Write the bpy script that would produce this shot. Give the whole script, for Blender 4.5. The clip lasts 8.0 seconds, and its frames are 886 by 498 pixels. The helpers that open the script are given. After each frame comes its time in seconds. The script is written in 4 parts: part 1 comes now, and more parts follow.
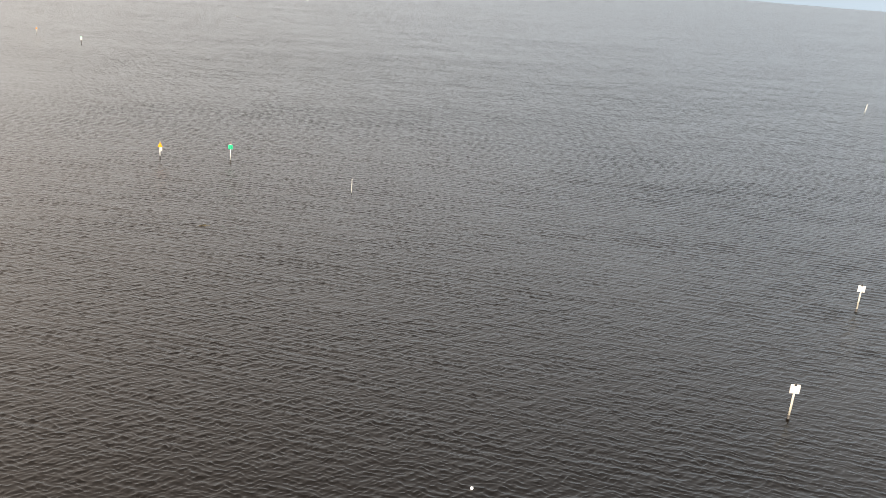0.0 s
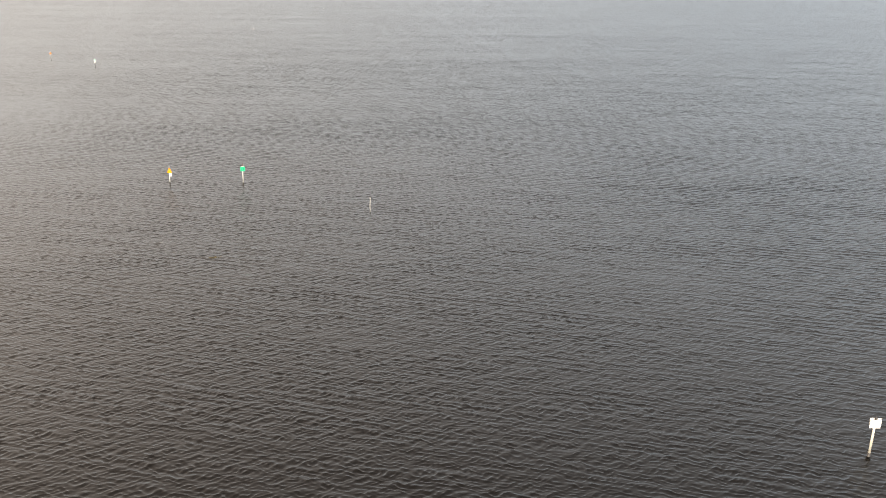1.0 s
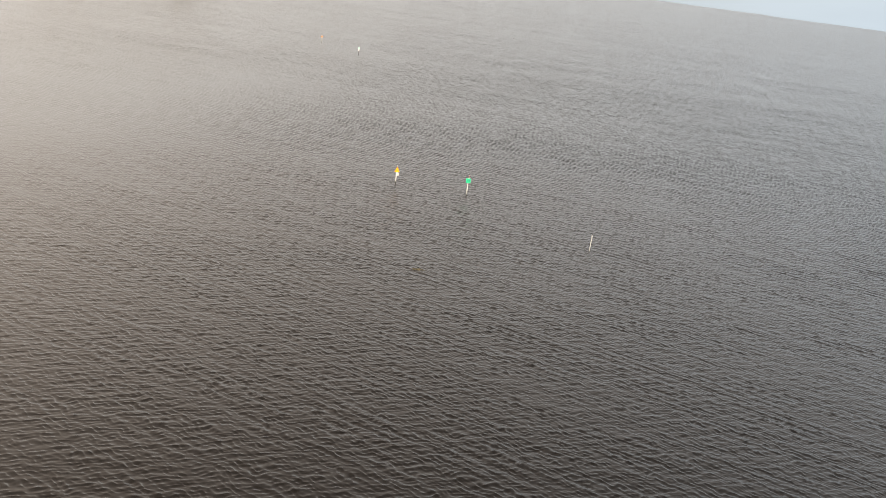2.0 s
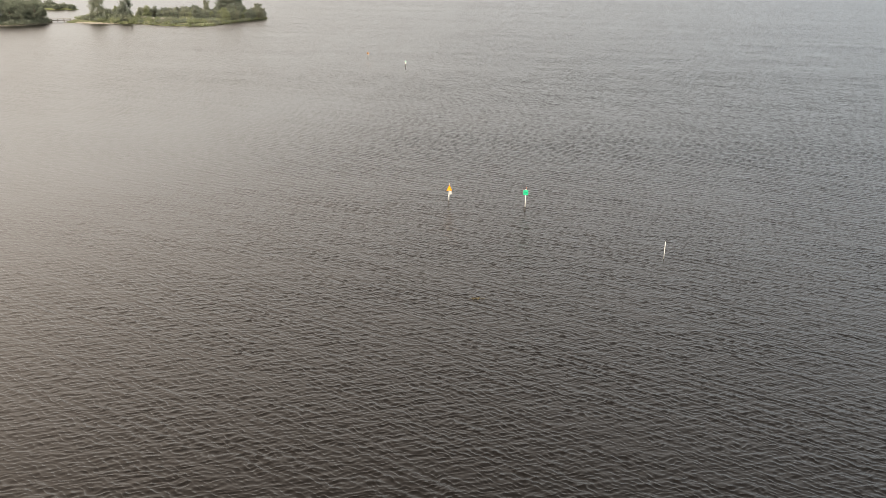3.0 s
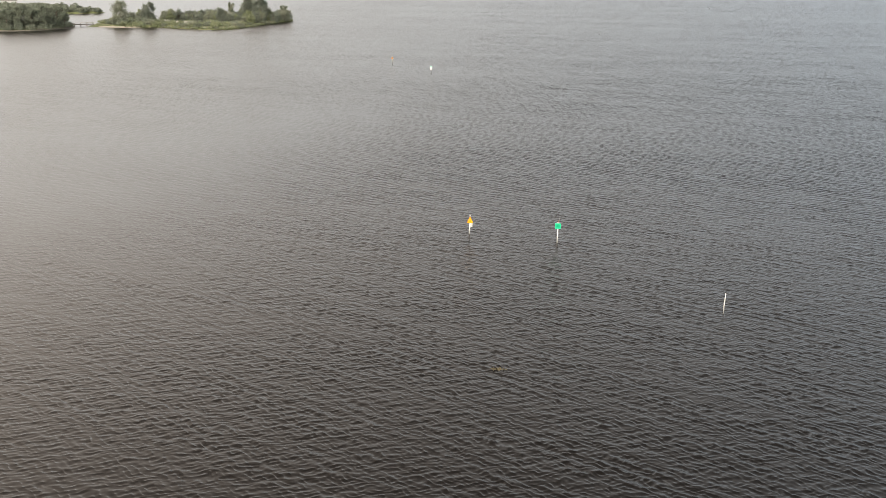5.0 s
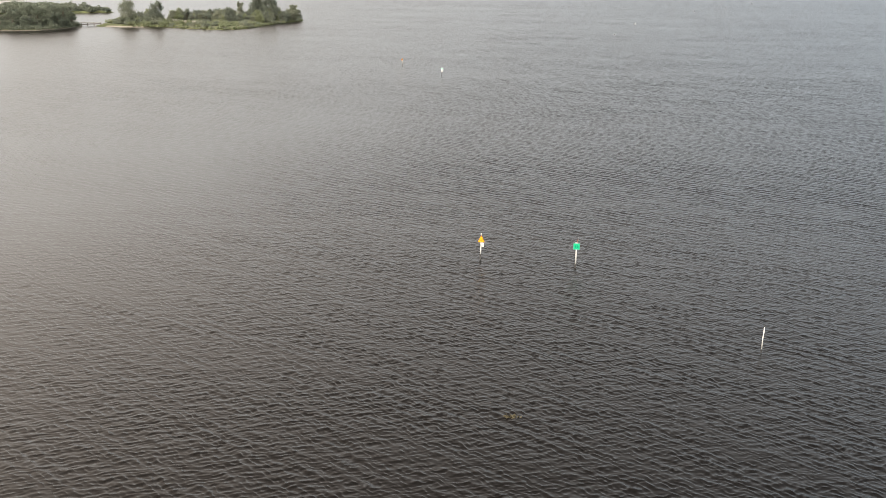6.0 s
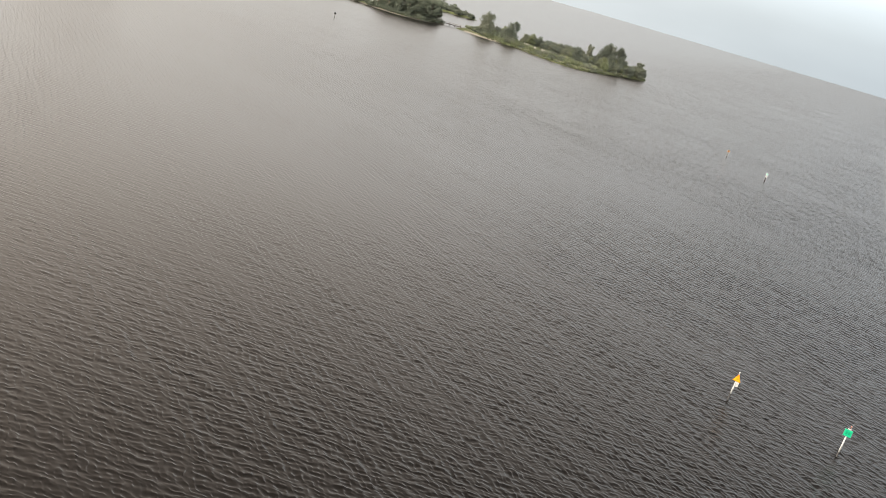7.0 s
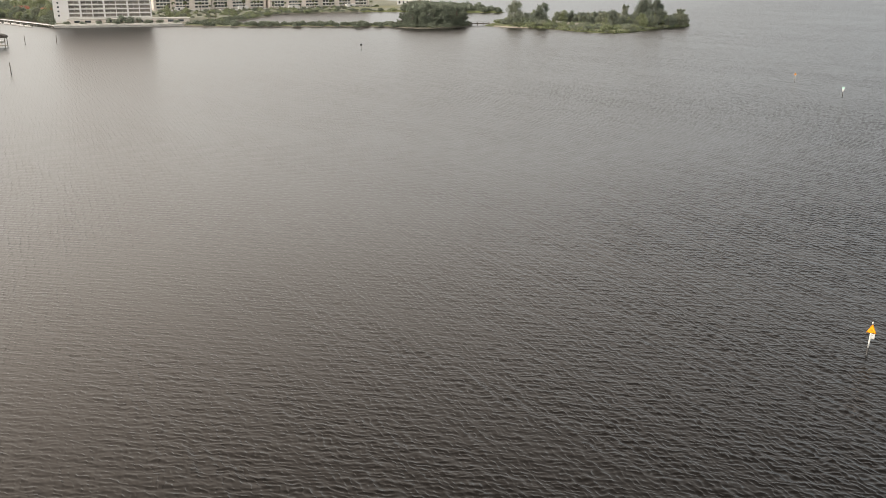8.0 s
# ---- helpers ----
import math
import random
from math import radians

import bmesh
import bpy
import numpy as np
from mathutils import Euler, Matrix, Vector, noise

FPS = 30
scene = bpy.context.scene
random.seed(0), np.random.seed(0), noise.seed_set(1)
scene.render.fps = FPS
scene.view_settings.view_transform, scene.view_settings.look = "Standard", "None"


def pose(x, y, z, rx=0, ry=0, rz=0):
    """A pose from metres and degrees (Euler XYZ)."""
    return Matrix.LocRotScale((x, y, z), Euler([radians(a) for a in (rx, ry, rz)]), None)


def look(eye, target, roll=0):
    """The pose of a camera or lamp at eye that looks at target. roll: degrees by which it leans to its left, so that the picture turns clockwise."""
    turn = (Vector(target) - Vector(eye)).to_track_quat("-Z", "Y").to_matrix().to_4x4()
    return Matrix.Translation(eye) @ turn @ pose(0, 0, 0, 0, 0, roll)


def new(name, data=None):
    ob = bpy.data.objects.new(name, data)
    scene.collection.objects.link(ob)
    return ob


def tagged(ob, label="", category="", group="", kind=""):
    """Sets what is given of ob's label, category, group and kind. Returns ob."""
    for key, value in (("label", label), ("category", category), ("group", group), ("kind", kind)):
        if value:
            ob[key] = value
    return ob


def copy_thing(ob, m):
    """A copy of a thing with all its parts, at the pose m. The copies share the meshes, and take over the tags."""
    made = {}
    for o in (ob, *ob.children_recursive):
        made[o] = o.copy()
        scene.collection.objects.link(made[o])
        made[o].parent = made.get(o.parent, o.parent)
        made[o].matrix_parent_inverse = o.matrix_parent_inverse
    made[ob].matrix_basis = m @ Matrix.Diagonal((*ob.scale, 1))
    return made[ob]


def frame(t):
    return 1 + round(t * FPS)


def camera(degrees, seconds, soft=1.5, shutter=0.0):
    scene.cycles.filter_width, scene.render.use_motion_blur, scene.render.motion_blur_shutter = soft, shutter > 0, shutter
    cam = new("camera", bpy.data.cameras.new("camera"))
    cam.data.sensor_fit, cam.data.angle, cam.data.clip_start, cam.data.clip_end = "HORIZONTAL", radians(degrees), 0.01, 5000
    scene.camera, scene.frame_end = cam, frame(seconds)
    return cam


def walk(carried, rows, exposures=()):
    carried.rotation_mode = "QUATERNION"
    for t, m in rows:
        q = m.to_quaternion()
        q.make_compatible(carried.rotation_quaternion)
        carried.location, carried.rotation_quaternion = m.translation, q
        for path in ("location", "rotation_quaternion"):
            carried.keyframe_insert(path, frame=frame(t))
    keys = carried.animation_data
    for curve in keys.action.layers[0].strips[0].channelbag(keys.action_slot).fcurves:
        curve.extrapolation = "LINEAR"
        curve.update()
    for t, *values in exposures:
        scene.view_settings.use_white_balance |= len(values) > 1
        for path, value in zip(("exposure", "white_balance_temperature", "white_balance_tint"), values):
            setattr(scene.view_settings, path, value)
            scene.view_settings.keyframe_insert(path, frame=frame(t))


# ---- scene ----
# ------------------------------------------------------------------ camera
cam = camera(54.39, 8.0, soft=0.8)
PATH = [
    (0, (-12.33, -41.66, 44.70), (25.433, 45.568, 13.626), 4.53),
    (0.2, (-11.33, -39.80, 44.73), (24.735, 48.089, 13.519), 1.51),
    (0.5, (-9.91, -36.96, 44.77), (25.458, 51.194, 13.510), 1.04),
    (1, (-7.76, -32.08, 44.82), (26.822, 56.402, 13.612), 1.09),
    (1.1, (-7.36, -31.09, 44.83), (27.084, 57.452, 13.622), 1.12),
    (1.2, (-6.98, -30.08, 44.84), (30.069, 57.529, 13.993), 7.85),
    (1.3, (-6.60, -29.07, 44.85), (28.883, 59.164, 13.945), 8.03),
    (1.4, (-6.23, -28.06, 44.86), (25.614, 61.524, 13.860), 7.32),
    (1.5, (-5.87, -27.04, 44.87), (19.456, 64.529, 13.653), 7.26),
    (1.7, (-5.19, -24.98, 44.88), (8.540, 69.017, 13.622), 10.22),
    (2.8, (-2.11, -13.28, 44.92), (0.318, 81.597, 13.408), 1.24),
    (3, (-1.67, -11.09, 44.92), (0.251, 83.792, 13.411), 0.88),
    (3.5, (-0.72, -5.58, 44.92), (0.209, 89.327, 13.425), 0.40),
    (4, (0.01, 0.00, 44.91), (-0.006, 94.909, 13.395), 0.46),
    (4.5, (0.54, 5.63, 44.89), (-0.404, 100.502, 13.277), 0.22),
    (4.7, (0.69, 7.90, 44.88), (-0.624, 102.770, 13.299), 0.25),
    (5.8, (1.01, 20.36, 44.80), (-1.926, 115.175, 13.165), 0.29),
    (6, (0.98, 22.62, 44.78), (-2.185, 117.401, 13.070), 0.30),
    (6.2, (0.92, 24.87, 44.76), (-3.094, 119.656, 13.151), 4.30),
    (6.3, (0.87, 25.99, 44.76), (-6.266, 120.585, 13.105), 4.60),
    (6.4, (0.83, 27.12, 44.75), (-13.714, 120.838, 13.043), 5.45),
    (6.5, (0.77, 28.24, 44.74), (-21.478, 120.441, 13.056), 7.40),
    (6.6, (0.71, 29.36, 44.73), (-27.732, 119.866, 13.115), 9.87),
    (6.8, (0.58, 31.59, 44.71), (-32.231, 120.776, 13.568), 14.29),
    (7, (0.41, 33.81, 44.68), (-32.842, 122.953, 13.896), 16.31),
    (7.5, (-0.10, 39.31, 44.63), (-35.283, 127.705, 13.824), 15.58),
    (7.6, (-0.22, 40.40, 44.62), (-35.718, 128.660, 13.788), 15.30),
    (7.7, (-0.34, 41.49, 44.61), (-39.970, 127.682, 12.976), 5.95),
    (7.8, (-0.47, 42.57, 44.59), (-41.883, 127.867, 12.814), 2.20),
    (8, (-0.75, 44.72, 44.57), (-43.206, 129.541, 12.892), 0.21),
]
walk(cam, [(t, look(eye, target, roll)) for t, eye, target, roll in PATH],
     exposures=[(0.0, 0.72, 7140, 13.5), (1.7, 0.69, 7200, 13.5), (3.0, 0.53, 7120, 12), (6.0, 0.48, 6720, 10.6), (6.5, 0.47, 6720, 10.3), (7.0, 0.30, 6680, 10), (8.0, 0.12, 6640, 9.6)])

# ------------------------------------------------------------------ sky and sun
SUN_AZIMUTH = radians(140)      # from +y towards -x: low sun behind thin overcast
SUN_HEIGHT = radians(35)
to_sun = Vector((-math.sin(SUN_AZIMUTH) * math.cos(SUN_HEIGHT), math.cos(SUN_AZIMUTH) * math.cos(SUN_HEIGHT), math.sin(SUN_HEIGHT)))

world = bpy.data.worlds.new("overcast_sky")
scene.world = world
world.use_nodes = True
wn, wl = world.node_tree.nodes, world.node_tree.links
wn.clear()
w_out = wn.new("ShaderNodeOutputWorld")
w_bg = wn.new("ShaderNodeBackground")
w_sky = wn.new("ShaderNodeTexSky")
w_sky.sky_type = "NISHITA"
w_sky.sun_disc = False
w_sky.sun_elevation = SUN_HEIGHT
w_sky.sun_rotation = -SUN_AZIMUTH
w_sky.air_density, w_sky.dust_density, w_sky.ozone_density = 1.2, 3.0, 1.0
w_co = wn.new("ShaderNodeTexCoord")
# the overcast: soft cloud banks, brighter and warmer towards the hidden sun, cooler away from it
w_map = wn.new("ShaderNodeMapping")
w_map.inputs["Scale"].default_value = (1.0, 1.0, 3.5)
w_noise = wn.new("ShaderNodeTexNoise")
w_noise.inputs["Scale"].default_value = 2.6
w_noise.inputs["Detail"].default_value = 5.0
w_noise.inputs["Roughness"].default_value = 0.5
w_ramp = wn.new("ShaderNodeMapRange")
w_ramp.inputs["From Min"].default_value, w_ramp.inputs["From Max"].default_value = 0.3, 0.7
w_ramp.inputs["To Min"].default_value, w_ramp.inputs["To Max"].default_value = 0.91, 1.07
w_dot = wn.new("ShaderNodeVectorMath")
w_dot.operation = "DOT_PRODUCT"
w_dot.inputs[1].default_value = Vector((to_sun.x, to_sun.y, 0)).normalized()
w_flat = wn.new("ShaderNodeVectorMath")
w_flat.operation = "MULTIPLY"
w_flat.inputs[1].default_value = (1, 1, 0)
w_square = wn.new("ShaderNodeMath")
w_square.operation = "MULTIPLY"
w_over = wn.new("ShaderNodeMath")
w_over.operation = "MULTIPLY_ADD"
w_over.inputs[1].default_value = -0.55
w_side = wn.new("ShaderNodeMapRange")
w_side.inputs["From Min"].default_value, w_side.inputs["From Max"].default_value = -1.04, 0.0
w_tint = wn.new("ShaderNodeMix")
w_tint.data_type = "RGBA"
w_tint.inputs["A"].default_value = (11.2, 11.0, 10.9, 1)
w_tint.inputs["B"].default_value = (28.0, 23.7, 20.1, 1)
w_mul = wn.new("ShaderNodeMix")
w_mul.data_type, w_mul.blend_type = "RGBA", "MULTIPLY"
w_mul.inputs["Factor"].default_value = 1.0
w_sep = wn.new("ShaderNodeSeparateXYZ")
w_high = wn.new("ShaderNodeValToRGB")      # dull at the horizon, brightest a third of the way up, dull overhead
w_high.color_ramp.interpolation = "B_SPLINE"
for spot, grey in ((0.055, 0.50), (0.13, 1.25), (0.26, 2.0), (0.42, 1.26), (0.60, 0.25), (0.82, 0.24)):
    w_high.color_ramp.elements.new(spot).color = (grey, grey, grey, 1)
w_high.color_ramp.elements[0].color = (0.46, 0.46, 0.46, 1)
w_high.color_ramp.elements[-1].color = (0.24, 0.24, 0.24, 1)
w_deck = wn.new("ShaderNodeMath")
w_deck.operation = "MULTIPLY"
w_mix = wn.new("ShaderNodeMix")
w_mix.data_type = "RGBA"
w_mix.inputs["Factor"].default_value = 0.85
w_bg.inputs["Strength"].default_value = 0.1
w_cool = wn.new("ShaderNodeMix")
w_cool.data_type = "RGBA"
w_cool.inputs["A"].default_value = (0.76, 0.945, 1.12, 1)
w_cool.inputs["B"].default_value = (1.0, 1.0, 1.0, 1)
w_rise = wn.new("ShaderNodeMapRange")
w_rise.inputs["From Min"].default_value, w_rise.inputs["From Max"].default_value = 0.08, 0.42
w_haze = wn.new("ShaderNodeMix")
w_haze.data_type, w_haze.blend_type = "RGBA", "MULTIPLY"
w_haze.inputs["Factor"].default_value = 1.0
# the cloud thins towards the east, where it lets the blue through
w_east = wn.new("ShaderNodeVectorMath")
w_east.operation = "DOT_PRODUCT"
w_east.inputs[1].default_value = (-math.sin(radians(75)), math.cos(radians(75)), 0)
w_thin = wn.new("ShaderNodeMapRange")
w_thin.inputs["From Min"].default_value, w_thin.inputs["From Max"].default_value = -0.65, 0.30
w_thin.interpolation_type = "SMOOTHSTEP"
w_blue = wn.new("ShaderNodeMix")
w_blue.data_type = "RGBA"
w_blue.inputs["A"].default_value = (0.93, 1.0, 1.06, 1)
w_blue.inputs["B"].default_value = (1.01, 1.0, 0.985, 1)
w_gaps = wn.new("ShaderNodeMix")
w_gaps.data_type, w_gaps.blend_type = "RGBA", "MULTIPLY"
w_gaps.inputs["Factor"].default_value = 1.0
wl.new(w_flat.outputs["Vector"], w_east.inputs[0])
wl.new(w_east.outputs["Value"], w_thin.inputs["Value"])
wl.new(w_thin.outputs["Result"], w_blue.inputs["Factor"])
wl.new(w_haze.outputs["Result"], w_gaps.inputs["A"])
wl.new(w_blue.outputs["Result"], w_gaps.inputs["B"])
wl.new(w_sep.outputs["Z"], w_rise.inputs["Value"])
wl.new(w_rise.outputs["Result"], w_cool.inputs["Factor"])
wl.new(w_mul.outputs["Result"], w_haze.inputs["A"])
wl.new(w_cool.outputs["Result"], w_haze.inputs["B"])
wl.new(w_co.outputs["Generated"], w_map.inputs["Vector"])
wl.new(w_map.outputs["Vector"], w_noise.inputs["Vector"])
wl.new(w_noise.outputs["Fac"], w_ramp.inputs["Value"])
wl.new(w_co.outputs["Generated"], w_flat.inputs[0])
wl.new(w_flat.outputs["Vector"], w_dot.inputs[0])
wl.new(w_sep.outputs["Z"], w_square.inputs[0])
wl.new(w_sep.outputs["Z"], w_square.inputs[1])
wl.new(w_square.outputs[0], w_over.inputs[0])
wl.new(w_dot.outputs["Value"], w_over.inputs[2])
wl.new(w_over.outputs[0], w_side.inputs["Value"])
wl.new(w_side.outputs["Result"], w_tint.inputs["Factor"])
wl.new(w_tint.outputs["Result"], w_mul.inputs["A"])
wl.new(w_co.outputs["Generated"], w_sep.inputs[0])
wl.new(w_sep.outputs["Z"], w_high.inputs["Fac"])
wl.new(w_ramp.outputs["Result"], w_deck.inputs[0])
wl.new(w_high.outputs["Color"], w_deck.inputs[1])
wl.new(w_deck.outputs[0], w_mul.inputs["B"])
wl.new(w_sky.outputs["Color"], w_mix.inputs["A"])
wl.new(w_gaps.outputs["Result"], w_mix.inputs["B"])
wl.new(w_mix.outputs["Result"], w_bg.inputs["Color"])
wl.new(w_bg.outputs["Background"], w_out.inputs["Surface"])

sun_data = bpy.data.lights.new("sun", "SUN")
sun_data.energy = 3.6
sun_data.angle = radians(14)
sun_data.color = (1.0, 0.965, 0.915)
sun = new("sun", sun_data)
sun.matrix_world = look(to_sun * 50, (0, 0, 0))


# ------------------------------------------------------------------ helpers
def mesh_of(bm, name, material=None, smooth=False):
    me = bpy.data.meshes.new(name)
    bm.to_mesh(me)
    bm.free()
    if material:
        me.materials.append(material)
    if smooth:
        me.shade_smooth()
    return me


def part(name, data, material, parent, label="", smooth=False, m=None, kind=""):
    """One mesh object under a thing or a part; data is a bmesh or a mesh to share."""
    me = data if isinstance(data, bpy.types.Mesh) else mesh_of(data, name, material, smooth)
    ob = new(name, me)
    ob.parent = parent
    if m is not None:
        ob.matrix_basis = m
    return tagged(ob, label, kind=kind)


def thing(name, at, label, category, group="", turn=0.0, lean=(0.0, 0.0), kind=""):
    ob = new(name)
    ob.empty_display_size = 0.5
    ob.matrix_basis = pose(at[0], at[1], at[2], lean[0], lean[1], turn)
    return tagged(ob, label, category, group, kind)


def add_box(bm, x0, x1, y0, y1, z0, z1, bevel=0.0, m=None):
    made = bmesh.ops.create_cube(bm, size=1.0)["verts"]
    t = Matrix.Translation(((x0 + x1) / 2, (y0 + y1) / 2, (z0 + z1) / 2)) @ Matrix.Diagonal((x1 - x0, y1 - y0, z1 - z0, 1))
    bmesh.ops.transform(bm, matrix=(m @ t) if m is not None else t, verts=made)
    if bevel:
        edges = list({e for v in made for e in v.link_edges})
        bmesh.ops.bevel(bm, geom=edges, offset=bevel, segments=1, affect="EDGES")


def box(x0, x1, y0, y1, z0, z1, bevel=0.0):
    bm = bmesh.new()
    add_box(bm, x0, x1, y0, y1, z0, z1, bevel)
    return bm


def add_tube(bm, rings, sides=8, closed=True):
    """A tube through rings of (centre, radius), each lying level."""
    loops = []
    for k, (p, r) in enumerate(rings):
        loops.append([bm.verts.new((p[0] + r * math.cos(a), p[1] + r * math.sin(a), p[2])) for a in [math.tau * i / sides for i in range(sides)]])
    for a, b in zip(loops, loops[1:]):
        for i in range(sides):
            bm.faces.new((a[i], a[(i + 1) % sides], b[(i + 1) % sides], b[i]))
    if closed:
        bm.faces.new(loops[-1])
        bm.faces.new(loops[0][::-1])


def tube(rings, sides=8):
    bm = bmesh.new()
    add_tube(bm, rings, sides)
    return bm


def prism(outline, y0, y1, bevel=0.0):
    """An upright plate: an outline of (x, z), from y0 to y1."""
    bm = bmesh.new()
    a = [bm.verts.new((x, y0, z)) for x, z in outline]
    b = [bm.verts.new((x, y1, z)) for x, z in outline]
    n = len(outline)
    bm.faces.new(a)
    bm.faces.new(b[::-1])
    for i in range(n):
        bm.faces.new((a[(i + 1) % n], a[i], b[i], b[(i + 1) % n]))
    if bevel:
        bmesh.ops.bevel(bm, geom=list(bm.edges), offset=bevel, segments=1, affect="EDGES")
    bmesh.ops.recalc_face_normals(bm, faces=list(bm.faces))
    return bm


# ------------------------------------------------------------------ materials
def material(name, colour, rough=0.6, metal=0.0, vary=0.15, scale=3.0, bump=0.0, per="object", spec=0.5, stains=None):
    """Base colour with variation at two scales, a random shift for each piece, stains and fine relief."""
    mat = bpy.data.materials.new(name)
    mat.use_nodes = True
    n, l = mat.node_tree.nodes, mat.node_tree.links
    b = n["Principled BSDF"]
    b.inputs["Metallic"].default_value = metal
    b.inputs["Specular IOR Level"].default_value = spec
    co = n.new("ShaderNodeTexCoord")
    fine = n.new("ShaderNodeTexNoise")
    fine.inputs["Scale"].default_value = scale
    fine.inputs["Detail"].default_value = 6
    wide = n.new("ShaderNodeTexNoise")
    wide.inputs["Scale"].default_value = scale * 0.13
    wide.inputs["Detail"].default_value = 3
    for tex in (fine, wide):
        l.new(co.outputs["Object"], tex.inputs["Vector"])
    add = n.new("ShaderNodeMath")
    add.operation = "ADD"
    l.new(fine.outputs["Fac"], add.inputs[0])
    l.new(wide.outputs["Fac"], add.inputs[1])
    rand_out = None
    if per == "island":
        geo = n.new("ShaderNodeNewGeometry")
        rand_out = geo.outputs["Random Per Island"]
    else:
        info = n.new("ShaderNodeObjectInfo")
        rand_out = info.outputs["Random"]
    more = n.new("ShaderNodeMath")
    more.operation = "MULTIPLY_ADD"
    more.inputs[1].default_value = 0.7
    l.new(rand_out, more.inputs[0])
    l.new(add.outputs[0], more.inputs[2])
    span = n.new("ShaderNodeMapRange")
    span.inputs["From Min"].default_value, span.inputs["From Max"].default_value = 0.8, 1.9
    span.inputs["To Min"].default_value, span.inputs["To Max"].default_value = 1 - vary, 1 + vary
    l.new(more.outputs[0], span.inputs["Value"])
    mul = n.new("ShaderNodeMix")
    mul.data_type, mul.blend_type = "RGBA", "MULTIPLY"
    mul.inputs["Factor"].default_value = 1.0
    mul.inputs["A"].default_value = (*colour, 1)
    l.new(span.outputs["Result"], mul.inputs["B"])
    last = mul.outputs["Result"]
    if stains:
        st = n.new("ShaderNodeTexNoise")
        st.inputs["Scale"].default_value = scale * 0.5
        st.inputs["Detail"].default_value = 8
        st.inputs["Roughness"].default_value = 0.65
        l.new(co.outputs["Object"], st.inputs["Vector"])
        mask = n.new("ShaderNodeMapRange")
        mask.inputs["From Min"].default_value, mask.inputs["From Max"].default_value = 0.52, 0.68
        l.new(st.outputs["Fac"], mask.inputs["Value"])
        soil = n.new("ShaderNodeMix")
        soil.data_type = "RGBA"
        soil.inputs["B"].default_value = (*stains, 1)
        l.new(mask.outputs["Result"], soil.inputs["Factor"])
        l.new(last, soil.inputs["A"])
        last = soil.outputs["Result"]
    l.new(last, b.inputs["Base Color"])
    rr = n.new("ShaderNodeMapRange")
    rr.inputs["To Min"].default_value, rr.inputs["To Max"].default_value = max(rough - 0.12, 0.02), min(rough + 0.12, 1)
    l.new(fine.outputs["Fac"], rr.inputs["Value"])
    l.new(rr.outputs["Result"], b.inputs["Roughness"])
    if bump:
        bp = n.new("ShaderNodeBump")
        bp.inputs["Strength"].default_value = 0.6
        bp.inputs["Distance"].default_value = bump
        l.new(fine.outputs["Fac"], bp.inputs["Height"])
        l.new(bp.outputs["Normal"], b.inputs["Normal"])
    return mat


def leaf_material(name, colour, vary=0.45):
    mat = material(name, colour, 0.55, vary=vary, scale=0.6, per="island", spec=0.3)
    b = mat.node_tree.nodes["Principled BSDF"]
    # thin leaves let part of the daylight through
    n, l = mat.node_tree.nodes, mat.node_tree.links
    through_leaf = n.new("ShaderNodeBsdfTranslucent")
    l.new(b.inputs["Base Color"].links[0].from_socket, through_leaf.inputs["Color"])
    both = n.new("ShaderNodeMixShader")
    both.inputs["Fac"].default_value = 0.34
    l.new(b.outputs["BSDF"], both.inputs[1])
    l.new(through_leaf.outputs["BSDF"], both.inputs[2])
    l.new(both.outputs["Shader"], n["Material Output"].inputs["Surface"])
    return mat


def wave_set(count, short, long, peak, width, floor, rms, seed):
    """Wind waves of two crossing trains: for each its direction, length, steepness and phase."""
    r = random.Random(seed)
    out = []
    for k in range(count):
        length = short * (long / short) ** ((k + r.uniform(0.2, 0.8)) / count)
        crest = (-35 + r.gauss(0, 12), 8 + r.gauss(0, 14), -14 + r.gauss(0, 30))[(0, 1, 0, 1, 0, 2, 0)[k % 7]]
        a = radians(90 + crest)
        out.append([math.cos(a), math.sin(a), length, math.exp(-(math.log(length / peak) / width) ** 2) + floor, r.uniform(0, math.tau)])
    gain = rms / math.sqrt(sum(w[3] ** 2 for w in out) / 2)
    for w in out:
        w[3] *= gain
    return out


CHOP = wave_set(42, 0.82, 6.5, 1.22, 0.42, 0.09, 0.145, 12)      # the waves that show one by one
RIPPLES = wave_set(14, 0.34, 0.80, 0.68, 0.5, 0.2, 0.105, 23)   # the small ones that ride on them
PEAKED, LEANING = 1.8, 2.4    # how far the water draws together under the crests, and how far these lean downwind


